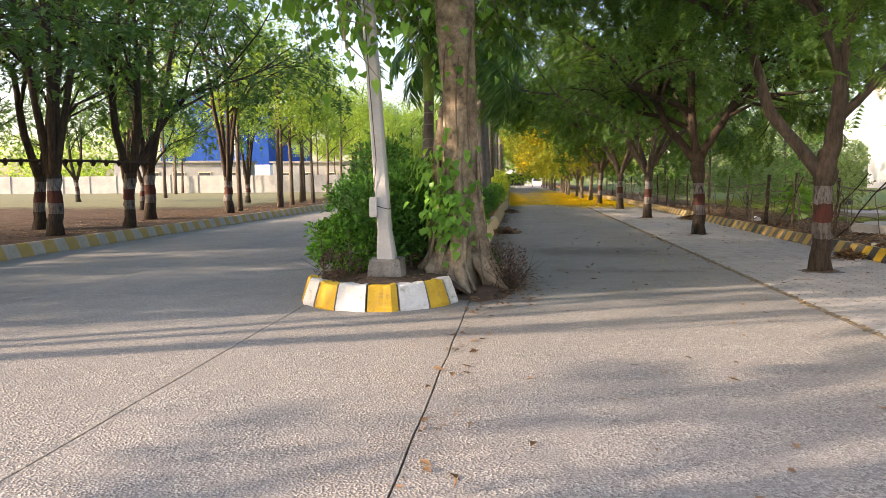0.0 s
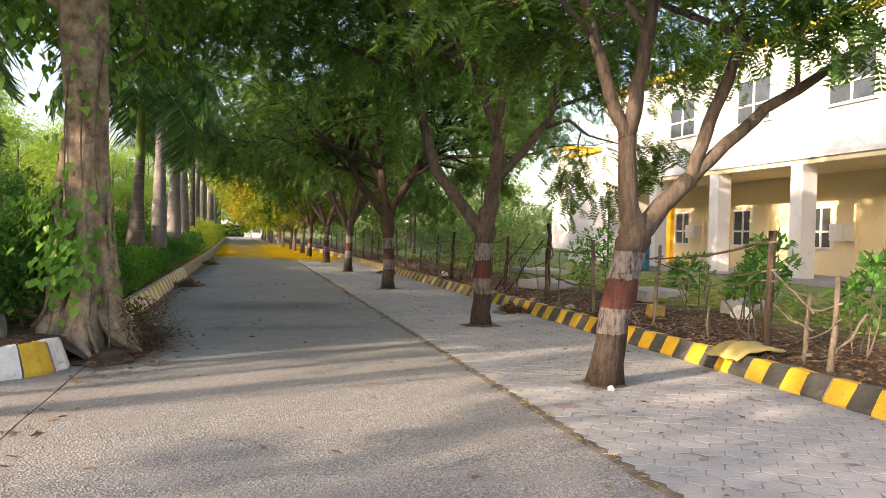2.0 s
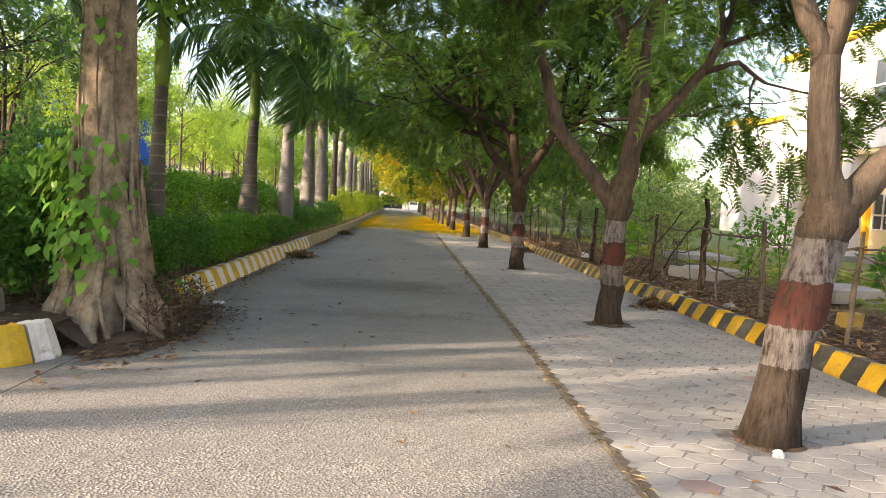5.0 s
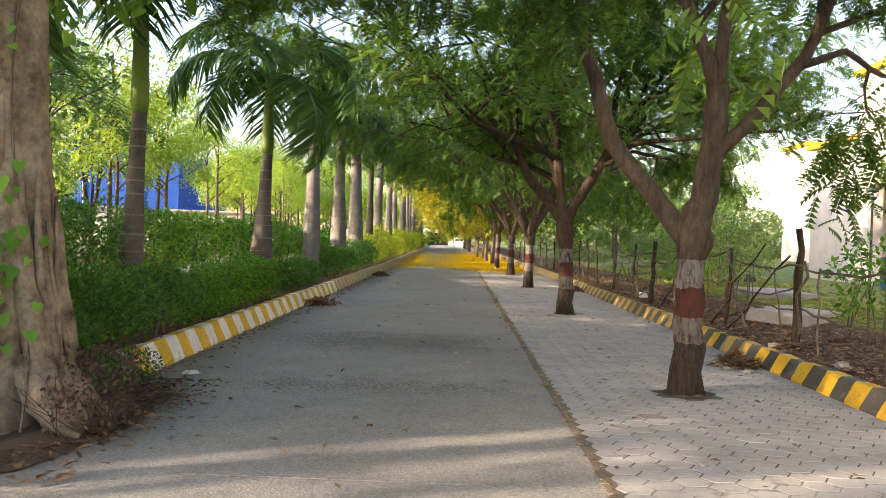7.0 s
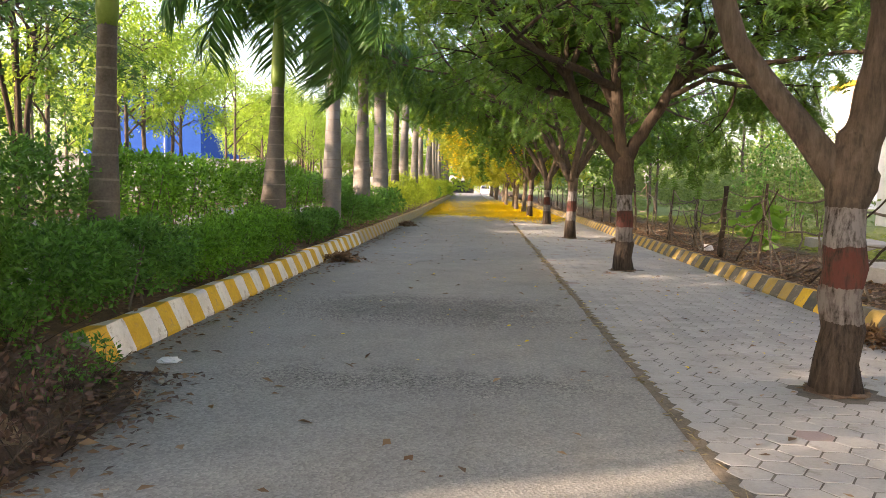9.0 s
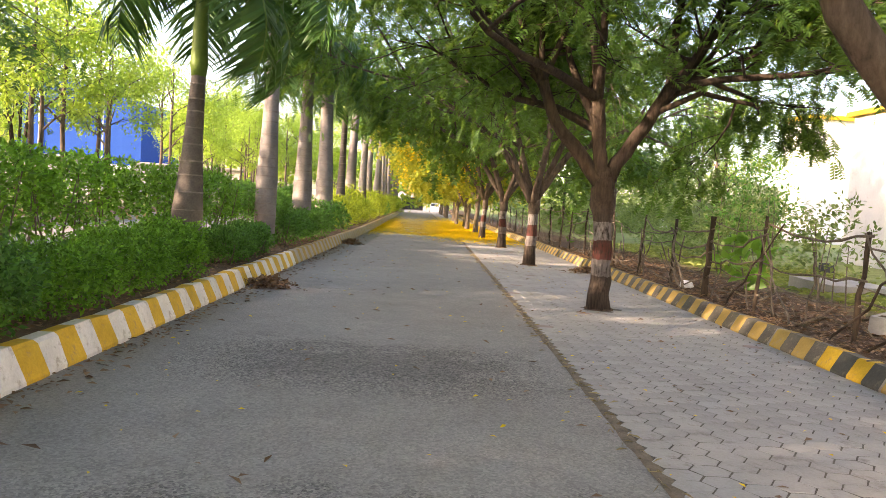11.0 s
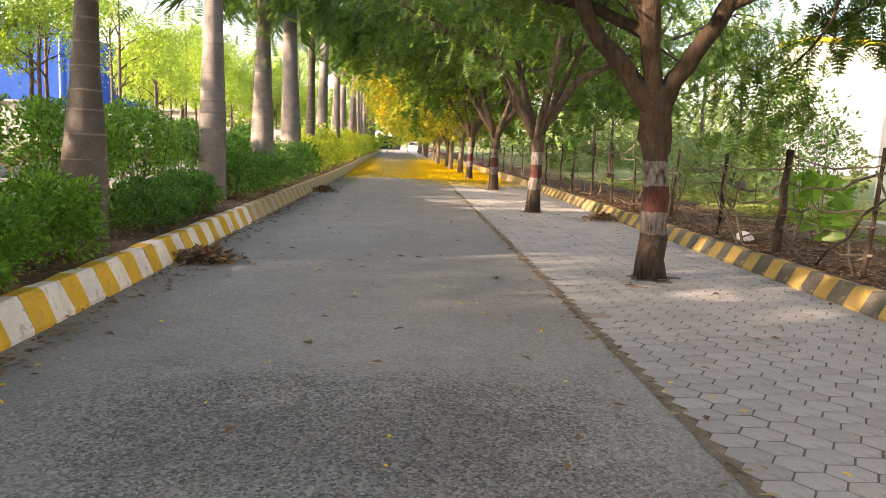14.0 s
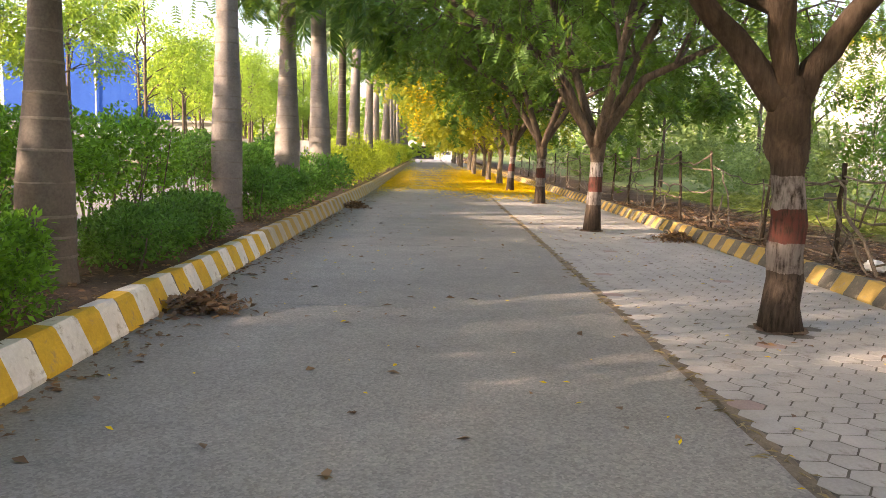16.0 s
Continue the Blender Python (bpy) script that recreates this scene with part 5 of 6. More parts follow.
def annex():
    root = thing("office_annex", (30.0, 63.0, 0.4), "white three-storey block with a yellow roof edge behind the trees", "building")
    part("wall", Geo().box(0, 22, 0.0, 4.0, -0.6, 9.2), WALL_W, root)
    part("roof_edge", Geo().box(-0.3, 22.3, -0.3, 4.3, 9.2, 9.5), TRIM_Y, root, "yellow painted roof edge")
    for k in range(3, 7):
        for z in (1.0, 4.1, 7.1):
            wd = part("window", Geo().box(1.6 + k * 3.0, 3.1 + k * 3.0, -0.07, -0.004, z, z + 1.3), WALL_W, root, "white framed window")
            for q in range(2):
                part("pane", Geo().box(1.68 + k * 3.0 + q * 0.70, 2.32 + k * 3.0 + q * 0.70, -0.09, -0.072, z + 0.08, z + 1.22), GLASS, wd)


office()
annex()


def far_house(at, w, d, h, label, yaw=0, mat=None, doors=3):
    root = thing("house", at, label, "building", "far low buildings")
    root.matrix_basis = pose(*at, 0, 0, yaw)
    part("wall", Geo().box(-w / 2, w / 2, 0, d, -0.4, h), mat or WALL_W, root)
    part("roof", Geo().box(-w / 2 - 0.3, w / 2 + 0.3, -0.4, d + 0.3, h, h + 0.2), SLAB, root)
    n = doors
    for k in range(n):
        x = -w / 2 + w * (k + 0.5) / n
        wd = part("window", Geo().box(x - 0.7, x + 0.7, -0.06, -0.004, 1.0, 2.2), WALL_C, root)
        part("pane", Geo().box(x - 0.6, x + 0.6, -0.08, -0.062, 1.1, 2.1), GLASS, wd)
    return root


WALL_OLD = surface("weathered_wall", (0.27, 0.27, 0.265), (0.42, 0.42, 0.41), 0.8, 10, 0.9, 0.3, 0.01, stain=(0.30, 0.29, 0.27))
far_house((24.0, 84, 0.4), 10, 8, 4.0, "far low pale house with a flat roof", -25, WALL_OLD)
far_house((-37, 78, 0.25), 14, 6, 3.2, "long pale grey outbuilding beyond the field", 8, WALL_OLD, 5)
far_house((-25, 92, 0.25), 12, 6, 3.4, "low pale outbuilding beyond the field", 4, WALL_OLD, 4)


def boundary_wall():
    root = tagged(new("wall_boundary"), "pale weathered boundary wall across the far side of the field", "wall", kind="structure")
    for k in range(22):
        x = -70 + k * 2.9
        part("wall_panel", Geo().box(x, x + 2.84, 72 + k * 0.02, 72.25 + k * 0.02, -0.2, 2.0), WALL_OLD, root)
        part("wall_pier", Geo().box(x - 0.03 + 2.84, x + 2.84 + 0.09, 71.95 + k * 0.02, 72.3 + k * 0.02, -0.2, 2.06), WALL_OLD, root)


boundary_wall()


def blue_shed():
    root = thing("industrial_shed", (-54, 128, 0.2), "large blue sheet-metal shed with a gently curved roof", "building")
    g = Geo()
    n = 26
    W = 20.0
    for k in range(n + 1):
        u = k / n
        h = 16.8 - 2.4 * (2 * u - 0.75) ** 2
        off = 0.012 * (k % 2)
        g.v += [(-W / 2 + W * u, off, 4.0), (-W / 2 + W * u, off, h), (-W / 2 + W * u, 26, 4.0), (-W / 2 + W * u, 26, h)]
    for k in range(n):
        a, b = k * 4, k * 4 + 4
        g.f += [(a, b, b + 1, a + 1), (a + 1, b + 1, b + 3, a + 3), (a + 2, a + 3, b + 3, b + 2)]
        g.m += [0, 0, 0]
    g.f += [(0, 1, 3, 2), (n * 4, n * 4 + 2, n * 4 + 3, n * 4 + 1)]
    g.m += [0, 0]
    part("sheet_wall", g, BLUE, root)
    part("base_wall", Geo().box(-W / 2 - 0.2, W / 2 + 0.2, -0.2, 26, -0.3, 4.0), WALL_W, root, "white masonry base")
    for k in range(2):
        part("downpipe", Geo().tube([(-6 + k * 10, -0.25, 0), (-6 + k * 10, -0.25, 15.0)], [0.12, 0.12], 8), WALL_W, root)


blue_shed()


GATE_W = surface("dusty_white_wall", (0.40, 0.40, 0.395), (0.52, 0.52, 0.51), 0.8, 10, 0.85, 0.2, 0.006, stain=(0.36, 0.345, 0.32))


def gate():
    root = thing("gatehouse", (-1.1, 150, 0.0), "white gatehouse with a dark metal gate set back in its porch", "building")
    part("wall", Geo().box(-16, -2.1, 0, 3.2, -0.2, 3.3), GATE_W, root)
    part("wall", Geo().box(2.1, 5.5, 0, 3.2, -0.2, 3.3), GATE_W, root)
    part("porch_roof", Geo().box(-2.1, 2.1, 0, 3.2, 2.42, 3.3), GATE_W, root)
    part("coping", Geo().box(-16.1, 5.6, -0.12, 3.3, 3.3, 3.42), SLAB, root)
    for k in range(2):
        leaf = part("gate_leaf", Geo().box(-2.06 + 2.07 * k, -0.01 + 2.07 * k, 2.9, 2.98, 0.06, 2.40), GATE_M, root, "dark metal gate")
        for q in range(5):
            part("rib", Geo().box(-2.0 + 2.07 * k + q * 0.46, -1.94 + 2.07 * k + q * 0.46, 2.86, 2.9, 0.08, 2.36), GATE_M, leaf)
    win = part("window", Geo().box(-5.9, -4.5, -0.06, -0.004, 1.3, 2.3), GATE_W, root)
    part("pane", Geo().box(-5.8, -4.6, -0.08, -0.062, 1.4, 2.2), GLASS, win)
    part("plinth", Geo().box(-16, -2.15, -0.02, -0.004, -0.1, 0.7), SLAB, root, "grey painted plinth")
    car = thing("car", (3.1, 132, 0.0), "white parked car by the gate", "car")
    body = Geo()
    prof = [(-2.0, 0.3), (-2.0, 0.8), (-1.5, 0.95), (-1.0, 1.45), (0.7, 1.48), (1.3, 1.0), (1.95, 0.85), (2.05, 0.3)]
    for s in (-0.8, 0.8):
        body.v += [(s, p, z) for p, z in prof]
    n = len(prof)
    body.f = [tuple(range(n)), tuple(range(n, 2 * n))[::-1]] + [(i, i + n, (i + 1) % n + n, (i + 1) % n) for i in range(n)]
    body.m = [0] * len(body.f)
    part("body", body, WALL_W, car)
    part("windscreen", Geo().put([(-0.7, -1.46, 1.0), (0.7, -1.46, 1.0), (0.6, -1.06, 1.41), (-0.6, -1.06, 1.41)], [(0, 1, 2, 3)]), GLASS, car)
    for sx in (-0.82, 0.82):
        for yv in (-1.25, 1.25):
            part("wheel", Geo().tube([(sx - 0.09, yv, 0.31), (sx + 0.09, yv, 0.31)], [0.31, 0.31], 16), BLACK, car)


gate()
bush("shrub", (2.2, 147, 0.0), 1.1, 0.9, 2.5, LEAF_HEDGE, 900, 0.22, 301, "green shrub beside the dark gate", "shrubs by the gate", stems=5)

# far belt of woods
rng = random.Random(55)
def woods(name, label, spots, leaf, count, size):
    P, A, U, S = [], [], [], []
    for x, yv, r, h in spots:
        for _ in range(count):
            d = Vector((rng.gauss(0, 1), rng.gauss(0, 1), rng.gauss(0, 1))).normalized()
            k = 1 + 0.35 * noise.noise(d * 2 + Vector((x, yv, 0)))
            P.append((x + d.x * r * k, yv + d.y * r * k, max(0.2, h * 0.55 + d.z * h * 0.45 * k)))
            A.append((rng.gauss(0, 1), rng.gauss(0, 1), rng.gauss(-0.2, 0.6))), U.append((d.x, d.y, d.z + 0.6)), S.append(size * rng.uniform(0.6, 1.4))
    ob = part(name, scatter_mesh(name, leaf, OVAL[0], OVAL[1], P, A, U, S), None)
    tagged(ob, label, "trees", kind="stuff")


woods("far_woods_field", "belt of bright green trees beyond the dry field", [(-75 + k * 5.2 + rng.uniform(-2, 2), 84 + rng.uniform(0, 26), rng.uniform(3.0, 5.0), rng.uniform(6, 10)) for k in range(15) if not 3 < k < 10], LEAF_BRIGHT, 1500, 0.5)
woods("far_woods_road", "green trees closing the view behind the gate", [(-16 + k * 5.0, 172 + rng.uniform(0, 12), 4.5, rng.uniform(9, 13)) for k in range(12)], LEAF_BRIGHT, 1100, 0.7)
woods("scrub", "light green thorny scrub behind the fence", [(rng.uniform(10.5, 18.5), 28 + k * 2.6, rng.uniform(0.9, 1.7), rng.uniform(1.2, 2.6)) for k in range(16)], LEAF_SCRUB, 1300, 0.14)
woods("scrub_far", "line of green trees beyond the lawn", [(rng.uniform(14, 34), 58 + k * 5, rng.uniform(3, 4.5), rng.uniform(4, 7)) for k in range(10)], LEAF_SCRUB, 3400, 0.34)

# ---- verge plants and clutter behind the kerb ----
for x, yv, sx, h, s, mat in ((8.6, 14.2, 0.45, 1.5, 201, LEAF_HEDGE), (8.9, 19.6, 0.55, 1.7, 203, LEAF_SCRUB), (10.2, 26.0, 0.95, 2.7, 204, LEAF_HEDGE_DARK), (11.4, 28.5, 0.9, 2.4, 205, LEAF_SCRUB)):
    bush("sapling", (x, yv, 0.2), sx, sx, h, mat, 480 if h < 1.9 else 1100, 0.11, s, "loose leafy sapling growing behind the stick fence", "saplings behind the fence", low=0.3, stems=7)

bush("sapling", (8.5, 21.8, 0.2), 0.45, 0.45, 1.1, LEAF_HEART, 70, 0.26, 211, "sapling with large round pale green leaves behind the fence", "saplings behind the fence", stems=5, kind=HEART)
for x, yv in ((10.2, 28.4), (9.6, 21.2), (11.0, 17.5)):
    sg = thing("garden_sign", (x, yv, 0.25), "small dark green name plate on a thin stake", "sign", "name plates on the lawn")
    part("stake", Geo().tube([(0, 0, -0.1), (0, 0, 0.62)], [0.012, 0.012], 6), STICK, sg)
    part("plate", Geo().box(-0.14, 0.14, -0.025, -0.013, 0.45, 0.62), GATE_M, sg, "dark green plate")

BLUE_PAINT = surface("blue_plastic", (0.02, 0.14, 0.30), (0.04, 0.22, 0.42), 3, 30, 0.5, 0.2, 0.004)


def drum(at, label):
    root = thing("drum", at, label, "drum", "blue drums by the arcade")
    prof = [(0.0, 0.27), (0.03, 0.29), (0.28, 0.29), (0.30, 0.305), (0.33, 0.29), (0.58, 0.29), (0.60, 0.305), (0.63, 0.29), (0.86, 0.285), (0.89, 0.25)]
    part("body", Geo().tube([(0, 0, z) for z, _ in prof], [r for _, r in prof], 16), BLUE_PAINT, root, smooth=True)
    part("rim", Geo().tube([(0, 0, 0.885), (0, 0, 0.91)], [0.27, 0.27], 16), GATE_M, root)


for yv in (25.3, 23.9):
    drum((15.2, yv, 0.42), "faded blue plastic drum standing by the arcade")
lp = thing("garden_lamp", (14.8, 25.7, 0.4), "slim dark garden lamp post with a boxy head", "lamp")
part("pole", Geo().tube([(0, 0, -0.1), (0, 0, 0.1), (0, 0, 2.6)], [0.05, 0.04, 0.03], 8), GATE_M, lp)
part("head", Geo().tube([(0, 0, 2.58), (0, 0, 2.62), (0, 0, 2.85), (0, 0, 2.92)], [0.06, 0.11, 0.16, 0.05], 6), GATE_M, lp)
part("lens", Geo().tube([(0, 0, 2.66), (0, 0, 2.80)], [0.135, 0.162], 6, cap=False), PLASTIC, lp)

for x, yv, h, s in ((8.8, 9.4, 0.9, 221), (8.1, 8.1, 1.3, 222), (9.2, 11.6, 1.0, 223), (8.3, 6.6, 1.1, 224)):
    bush("sapling", (x, yv, 0.2), 0.32, 0.32, h, LEAF_HEDGE_DARK, 220, 0.15, s, "thin sapling with long drooping leaves behind the fence", "saplings behind the fence", low=0.35, stems=5)


def sack():
    root = thing("sack", (6.98, 7.05, 0.245), "flattened yellow woven sack draped over the kerb", "sack")
    g = Geo()
    nx, ny = 12, 10
    for j in range(ny + 1):
        for i in range(nx + 1):
            u, v = i / nx - 0.5, j / ny - 0.5
            x, yv = u * 0.72, v * 0.58 + 0.1 * u
            z = 0.075 * (1 - 4 * u * u) * (1 - 3.2 * v * v) + 0.03 * noise.noise(Vector((u * 4, v * 4, 2))) + 0.02
            z -= max(0, -u - 0.22) * 0.3
            g.v.append((x, yv, z))
    for j in range(ny):
        for i in range(nx):
            a = j * (nx + 1) + i
            g.f.append((a, a + 1, a + nx + 2, a + nx + 1))
            g.m.append(0)
    ob = part("cloth", g, surface("woven_sack", (0.38, 0.31, 0.10), (0.55, 0.46, 0.18), 3, 120, 0.8, 0.5, 0.003), root, smooth=True)
    sol = ob.modifiers.new("thick", "SOLIDIFY")
    sol.thickness = 0.02


sack()


def crumple(name, at, r, mat, label, category, squash=0.5, seed=1):
    g = Geo()
    n, m = 12, 7
    for j in range(m + 1):
        for i in range(n):
            a, b = 2 * math.pi * i / n, math.pi * j / m
            d = Vector((math.sin(b) * math.cos(a), math.sin(b) * math.sin(a), math.cos(b)))
            q = r * (1 + 0.45 * noise.noise(d * 2.3 + Vector((seed, 0, 0))))
            g.v.append((d.x * q, d.y * q, max(0, d.z * q * squash + r * squash * 0.6)))
    for j in range(m):
        for i in range(n):
            a, b = j * n + i, j * n + (i + 1) % n
            g.f.append((a, b, b + n, a + n))
            g.m.append(0)
    ob = part(name, g, mat)
    ob.matrix_basis = Matrix.Translation(at)
    return tagged(ob, label, category)


crumple("plastic_bag", (9.3, 10.25, 0.22), 0.16, PLASTIC, "crumpled white plastic bag lying on the soil", "litter", 0.8, 2)
crumple("plastic_bag", (7.25, 21.6, 0.22), 0.13, PLASTIC, "torn white plastic rubbish by the fence foot", "litter", 0.6, 5)
crumple("paper_scrap", (0.12, 11.5, 0.005), 0.085, PLASTIC, "white paper scrap on the road by the kerb", "litter", 0.25, 8)
crumple("pebble", (4.86, 6.22, 0.0), 0.035, PLASTIC, "small white stone at the foot of a tree", "stone", 0.9, 9)
for x, yv, r, s in ((4.55, 8.9, 0.07, 3), (7.05, 12.0, 0.09, 4), (6.98, 13.6, 0.07, 6), (6.34, 12.75, 0.11, 13), (6.15, 12.95, 0.09, 14), (6.40, 13.25, 0.12, 15), (0.30, 10.9, 0.07, 7), (-0.1, 11.3, 0.06, 11)):
    crumple("stone", (x, yv, 0.0 if x < 6.6 else 0.2), r * (0.5 if x < 6.6 else 1), MORTAR, "small rough grey stone", "stone", 0.6, s)
yb = part("kerb_block", Geo().box(-0.12, 0.12, -0.1, 0.1, 0, 0.2), [YELLOW_DUST])
yb.matrix_basis = pose(7.95, 10.66, 0.2, 8, 0, 25)
tagged(yb, "loose broken piece of yellow painted kerb", "stone")
for x, yv, w, d, s in ((10.6, 22.3, 1.6, 1.2, 1), (9.6, 13.6, 1.4, 0.8, 2), (9.9, 10.9, 1.3, 0.5, 3), (8.9, 17.3, 1.9, 1.0, 4)):
    ob = part("concrete_slab", Geo().box(-w / 2, w / 2, -d / 2, d / 2, -0.05, 0.16), SLAB)
    ob.matrix_basis = pose(x, yv, 0.24 if x < 9.5 else 0.30, 3, 1, 12 * s)
    tagged(ob, "flat grey concrete drain cover on the verge", "slab", "slabs on the verge")

# ---- litter: heaps, fallen leaves, petals, twigs ----
def litter(name, label, category, mat, kind, n, area, size, seed, z=0.012, flat=True):
    rng = random.Random(seed)
    P, A, U, S = [], [], [], []
    for _ in range(n):
        x, yv, zz = area(rng)
        P.append((x, yv, zz + z)), A.append((rng.gauss(0, 1), rng.gauss(0, 1), rng.gauss(0, 0.12))), U.append((rng.gauss(0, 0.25), rng.gauss(0, 0.25), 1)), S.append(size * rng.uniform(0.6, 1.5))
    tagged(part(name, scatter_mesh(name, mat, kind[0], kind[1], P, A, U, S), None), label, category, kind="stuff")


def heap(at, r, seed):
    rng = random.Random(seed)
    root = thing("leaf_heap", at, "swept heap of dead leaves and twigs against the kerb", "leaf heap")
    P, A, U, S = [], [], [], []
    for _ in range(520):
        q, a = abs(rng.gauss(0, 0.5)), rng.uniform(0, 6.28)
        x, yv = q * r * math.cos(a), q * r * 0.85 * math.sin(a)
        P.append((x, yv, max(0.01, rng.uniform(0.2, 1) * 0.16 * math.exp(-q * q * 1.4)))), A.append((rng.gauss(0, 1), rng.gauss(0, 1), rng.gauss(0, 0.4))), U.append((rng.gauss(0, 0.6), rng.gauss(0, 0.6), 1)), S.append(rng.uniform(0.05, 0.13))
    part("leaf_litter", scatter_mesh("leaf_litter", LEAF_DRY, OVAL[0], OVAL[1], P, A, U, S), None, root)["kind"] = "stuff"
    g = Geo()
    for _ in range(46):
        a = rng.uniform(0, 6.28)
        q = rng.uniform(0, 0.8) * r
        x, yv = q * math.cos(a), q * math.sin(a)
        b = rng.uniform(0, 3.14)
        g.tube([(x, yv, 0.02 + rng.random() * 0.08), (x + 0.2 * math.cos(b), yv + 0.2 * math.sin(b), 0.02 + rng.random() * 0.10)], [0.005, 0.003], 4)
    part("twig_litter", g, STICK, root)["kind"] = "stuff"


heap((0.0, 19.4, 0), 0.48, 1)
heap((-0.02, 31.6, 0), 0.42, 2)
heap((6.35, 26.2, 0), 0.5, 3)
heap((6.35, 13.2, 0), 0.3, 4)
litter("fallen_leaves", "scattered dead leaves and twigs on the carriageway", "leaf litter", LEAF_DRY, OVAL, 900, lambda r: (r.choice((r.uniform(-0.25, 3.7), -0.22 + abs(r.gauss(0, 0.22)), r.uniform(3.8, 6.6))), r.uniform(2, 40), 0.0), 0.075, 1)
litter("kerb_leaves", "dead leaves drifted along the foot of the kerb", "leaf litter", LEAF_DRY, OVAL, 520, lambda r: (-0.27 + abs(r.gauss(0, 0.13)), r.uniform(11.2, 30), 0.0), 0.065, 12)
litter("verge_leaves", "thick brown leaf litter on the verge soil", "leaf litter", LEAF_DRY, OVAL, 9000, lambda r: (6.9 + abs(r.gauss(0, 1.6)), r.uniform(4.5, 34), 0.215), 0.085, 2)
litter("bed_leaves", "brown leaf litter on the median bed", "leaf litter", LEAF_DRY, OVAL, 2600, lambda r: (r.uniform(-2.1, -0.5), r.uniform(7.8, 30), 0.275), 0.07, 3)
litter("spill_leaves", "dry brown leaves gathered round the fig's foot", "leaf litter", WEED, OVAL, 1500, lambda r: (r.gauss(-0.05, 0.30), min(11.0, r.gauss(9.8, 0.7)), 0.035), 0.06, 4)
litter("spill_dry_leaves", "dead leaves scattered over the earth by the fig", "leaf litter", LEAF_DRY, OVAL, 900, lambda r: (r.gauss(0.05, 0.32), min(11.0, r.gauss(9.6, 0.8)), 0.03), 0.075, 14)
litter("joint_grass", "dry straw and moss caught along the pavement joint", "leaf litter", STRAW, BLADE, 700, lambda r: (3.80 + r.gauss(0, 0.035), r.uniform(2, 34), 0.0), 0.07, 5)
litter("yellow_petals", "single yellow petals dropped on the road", "petals", FLOWER, OVAL, 230, lambda r: (r.uniform(0.0, 6.3), r.uniform(11.5, 30), 0.0), 0.042, 6)
PETAL = ([(0, -0.2, 0), (0.5, -0.38, 0.04), (1, 0, 0), (0.5, 0.38, 0.04)], [(0, 1, 2, 3)])


def under_tree(r):
    y = 41.5 + abs(r.gauss(0, 17)) - r.random() ** 4 * 6
    x = r.gauss(5.0, 1.35)
    return (x if 1.5 < x < 6.5 else r.uniform(3.5, 6.5)) + bend(y), y, 0.0


def along_kerb(r):
    y = 43 + abs(r.gauss(0, 14)) - r.random() ** 4 * 5
    return -0.2 + abs(r.gauss(0, 0.75)) + bend(y), y, 0.0


def in_streaks(r):
    y = r.choice((42.3, 43.6, 45.8, 48.5, 52, 56, 61, 66, 72)) + r.gauss(0, 0.35)
    return r.uniform(1.0, 4.5) + bend(y), y, 0.0


litter("yellow_carpet", "thick carpet of fallen yellow petals under the blossoming trees", "petals", FLOWER, PETAL, 52000, under_tree, 0.075, 7)
litter("yellow_drift", "fallen yellow petals drifted along the foot of the kerb", "petals", FLOWER, PETAL, 11000, along_kerb, 0.07, 17)
litter("yellow_streaks", "thin streaks of yellow petals blown across the road", "petals", FLOWER, PETAL, 12000, in_streaks, 0.06, 18)
litter("lawn_grass", "rough green and straw-coloured grass behind the fence", "grass", GRASS, BLADE, 16000, lambda r: (r.uniform(9.4, 15.8), r.uniform(7, 40), 0.28), 0.22, 8)
litter("field_weeds", "dry weeds and leaves on the far verge", "grass", LEAF_DRY, BLADE, 3500, lambda r: (-10.2 - abs(r.gauss(0, 2.2)), r.uniform(10, 60), 0.24), 0.085, 9)

# a long dark pole lashed between the verge trees
pl = thing("lashed_pole", (-10.4, 17.0, 2.0), "long dark pole with dry creeper lashed between two trees", "pole")
rng = random.Random(2)
part("bar", Geo().tube([(-1.6, -1.8, 0.0), (-0.2, -0.2, 0.02), (0.7, 1.6, 0.0)], [0.035, 0.035, 0.035], 7), BARK_DARK, pl)
for k in range(12):
    f = k / 11
    part("tuft", Geo().tube([(-1.5 + 2.1 * f, -1.7 + 3.2 * f, -0.11), (-1.5 + 2.1 * f, -1.7 + 3.2 * f, 0.0), (-1.5 + 2.1 * f, -1.7 + 3.2 * f, 0.07)], [0.03, 0.08, 0.03], 6, lump=0.5), BARK_DARK, pl)

# ---- pieces: road slabs and pavers ----
road = tagged(new("road"), "worn grey concrete road cast in large slabs", "road", kind="structure")
part("road_bed", Geo().box(-9.5, 6.9, -30, 130, -0.05, -0.018), JOINT, road)


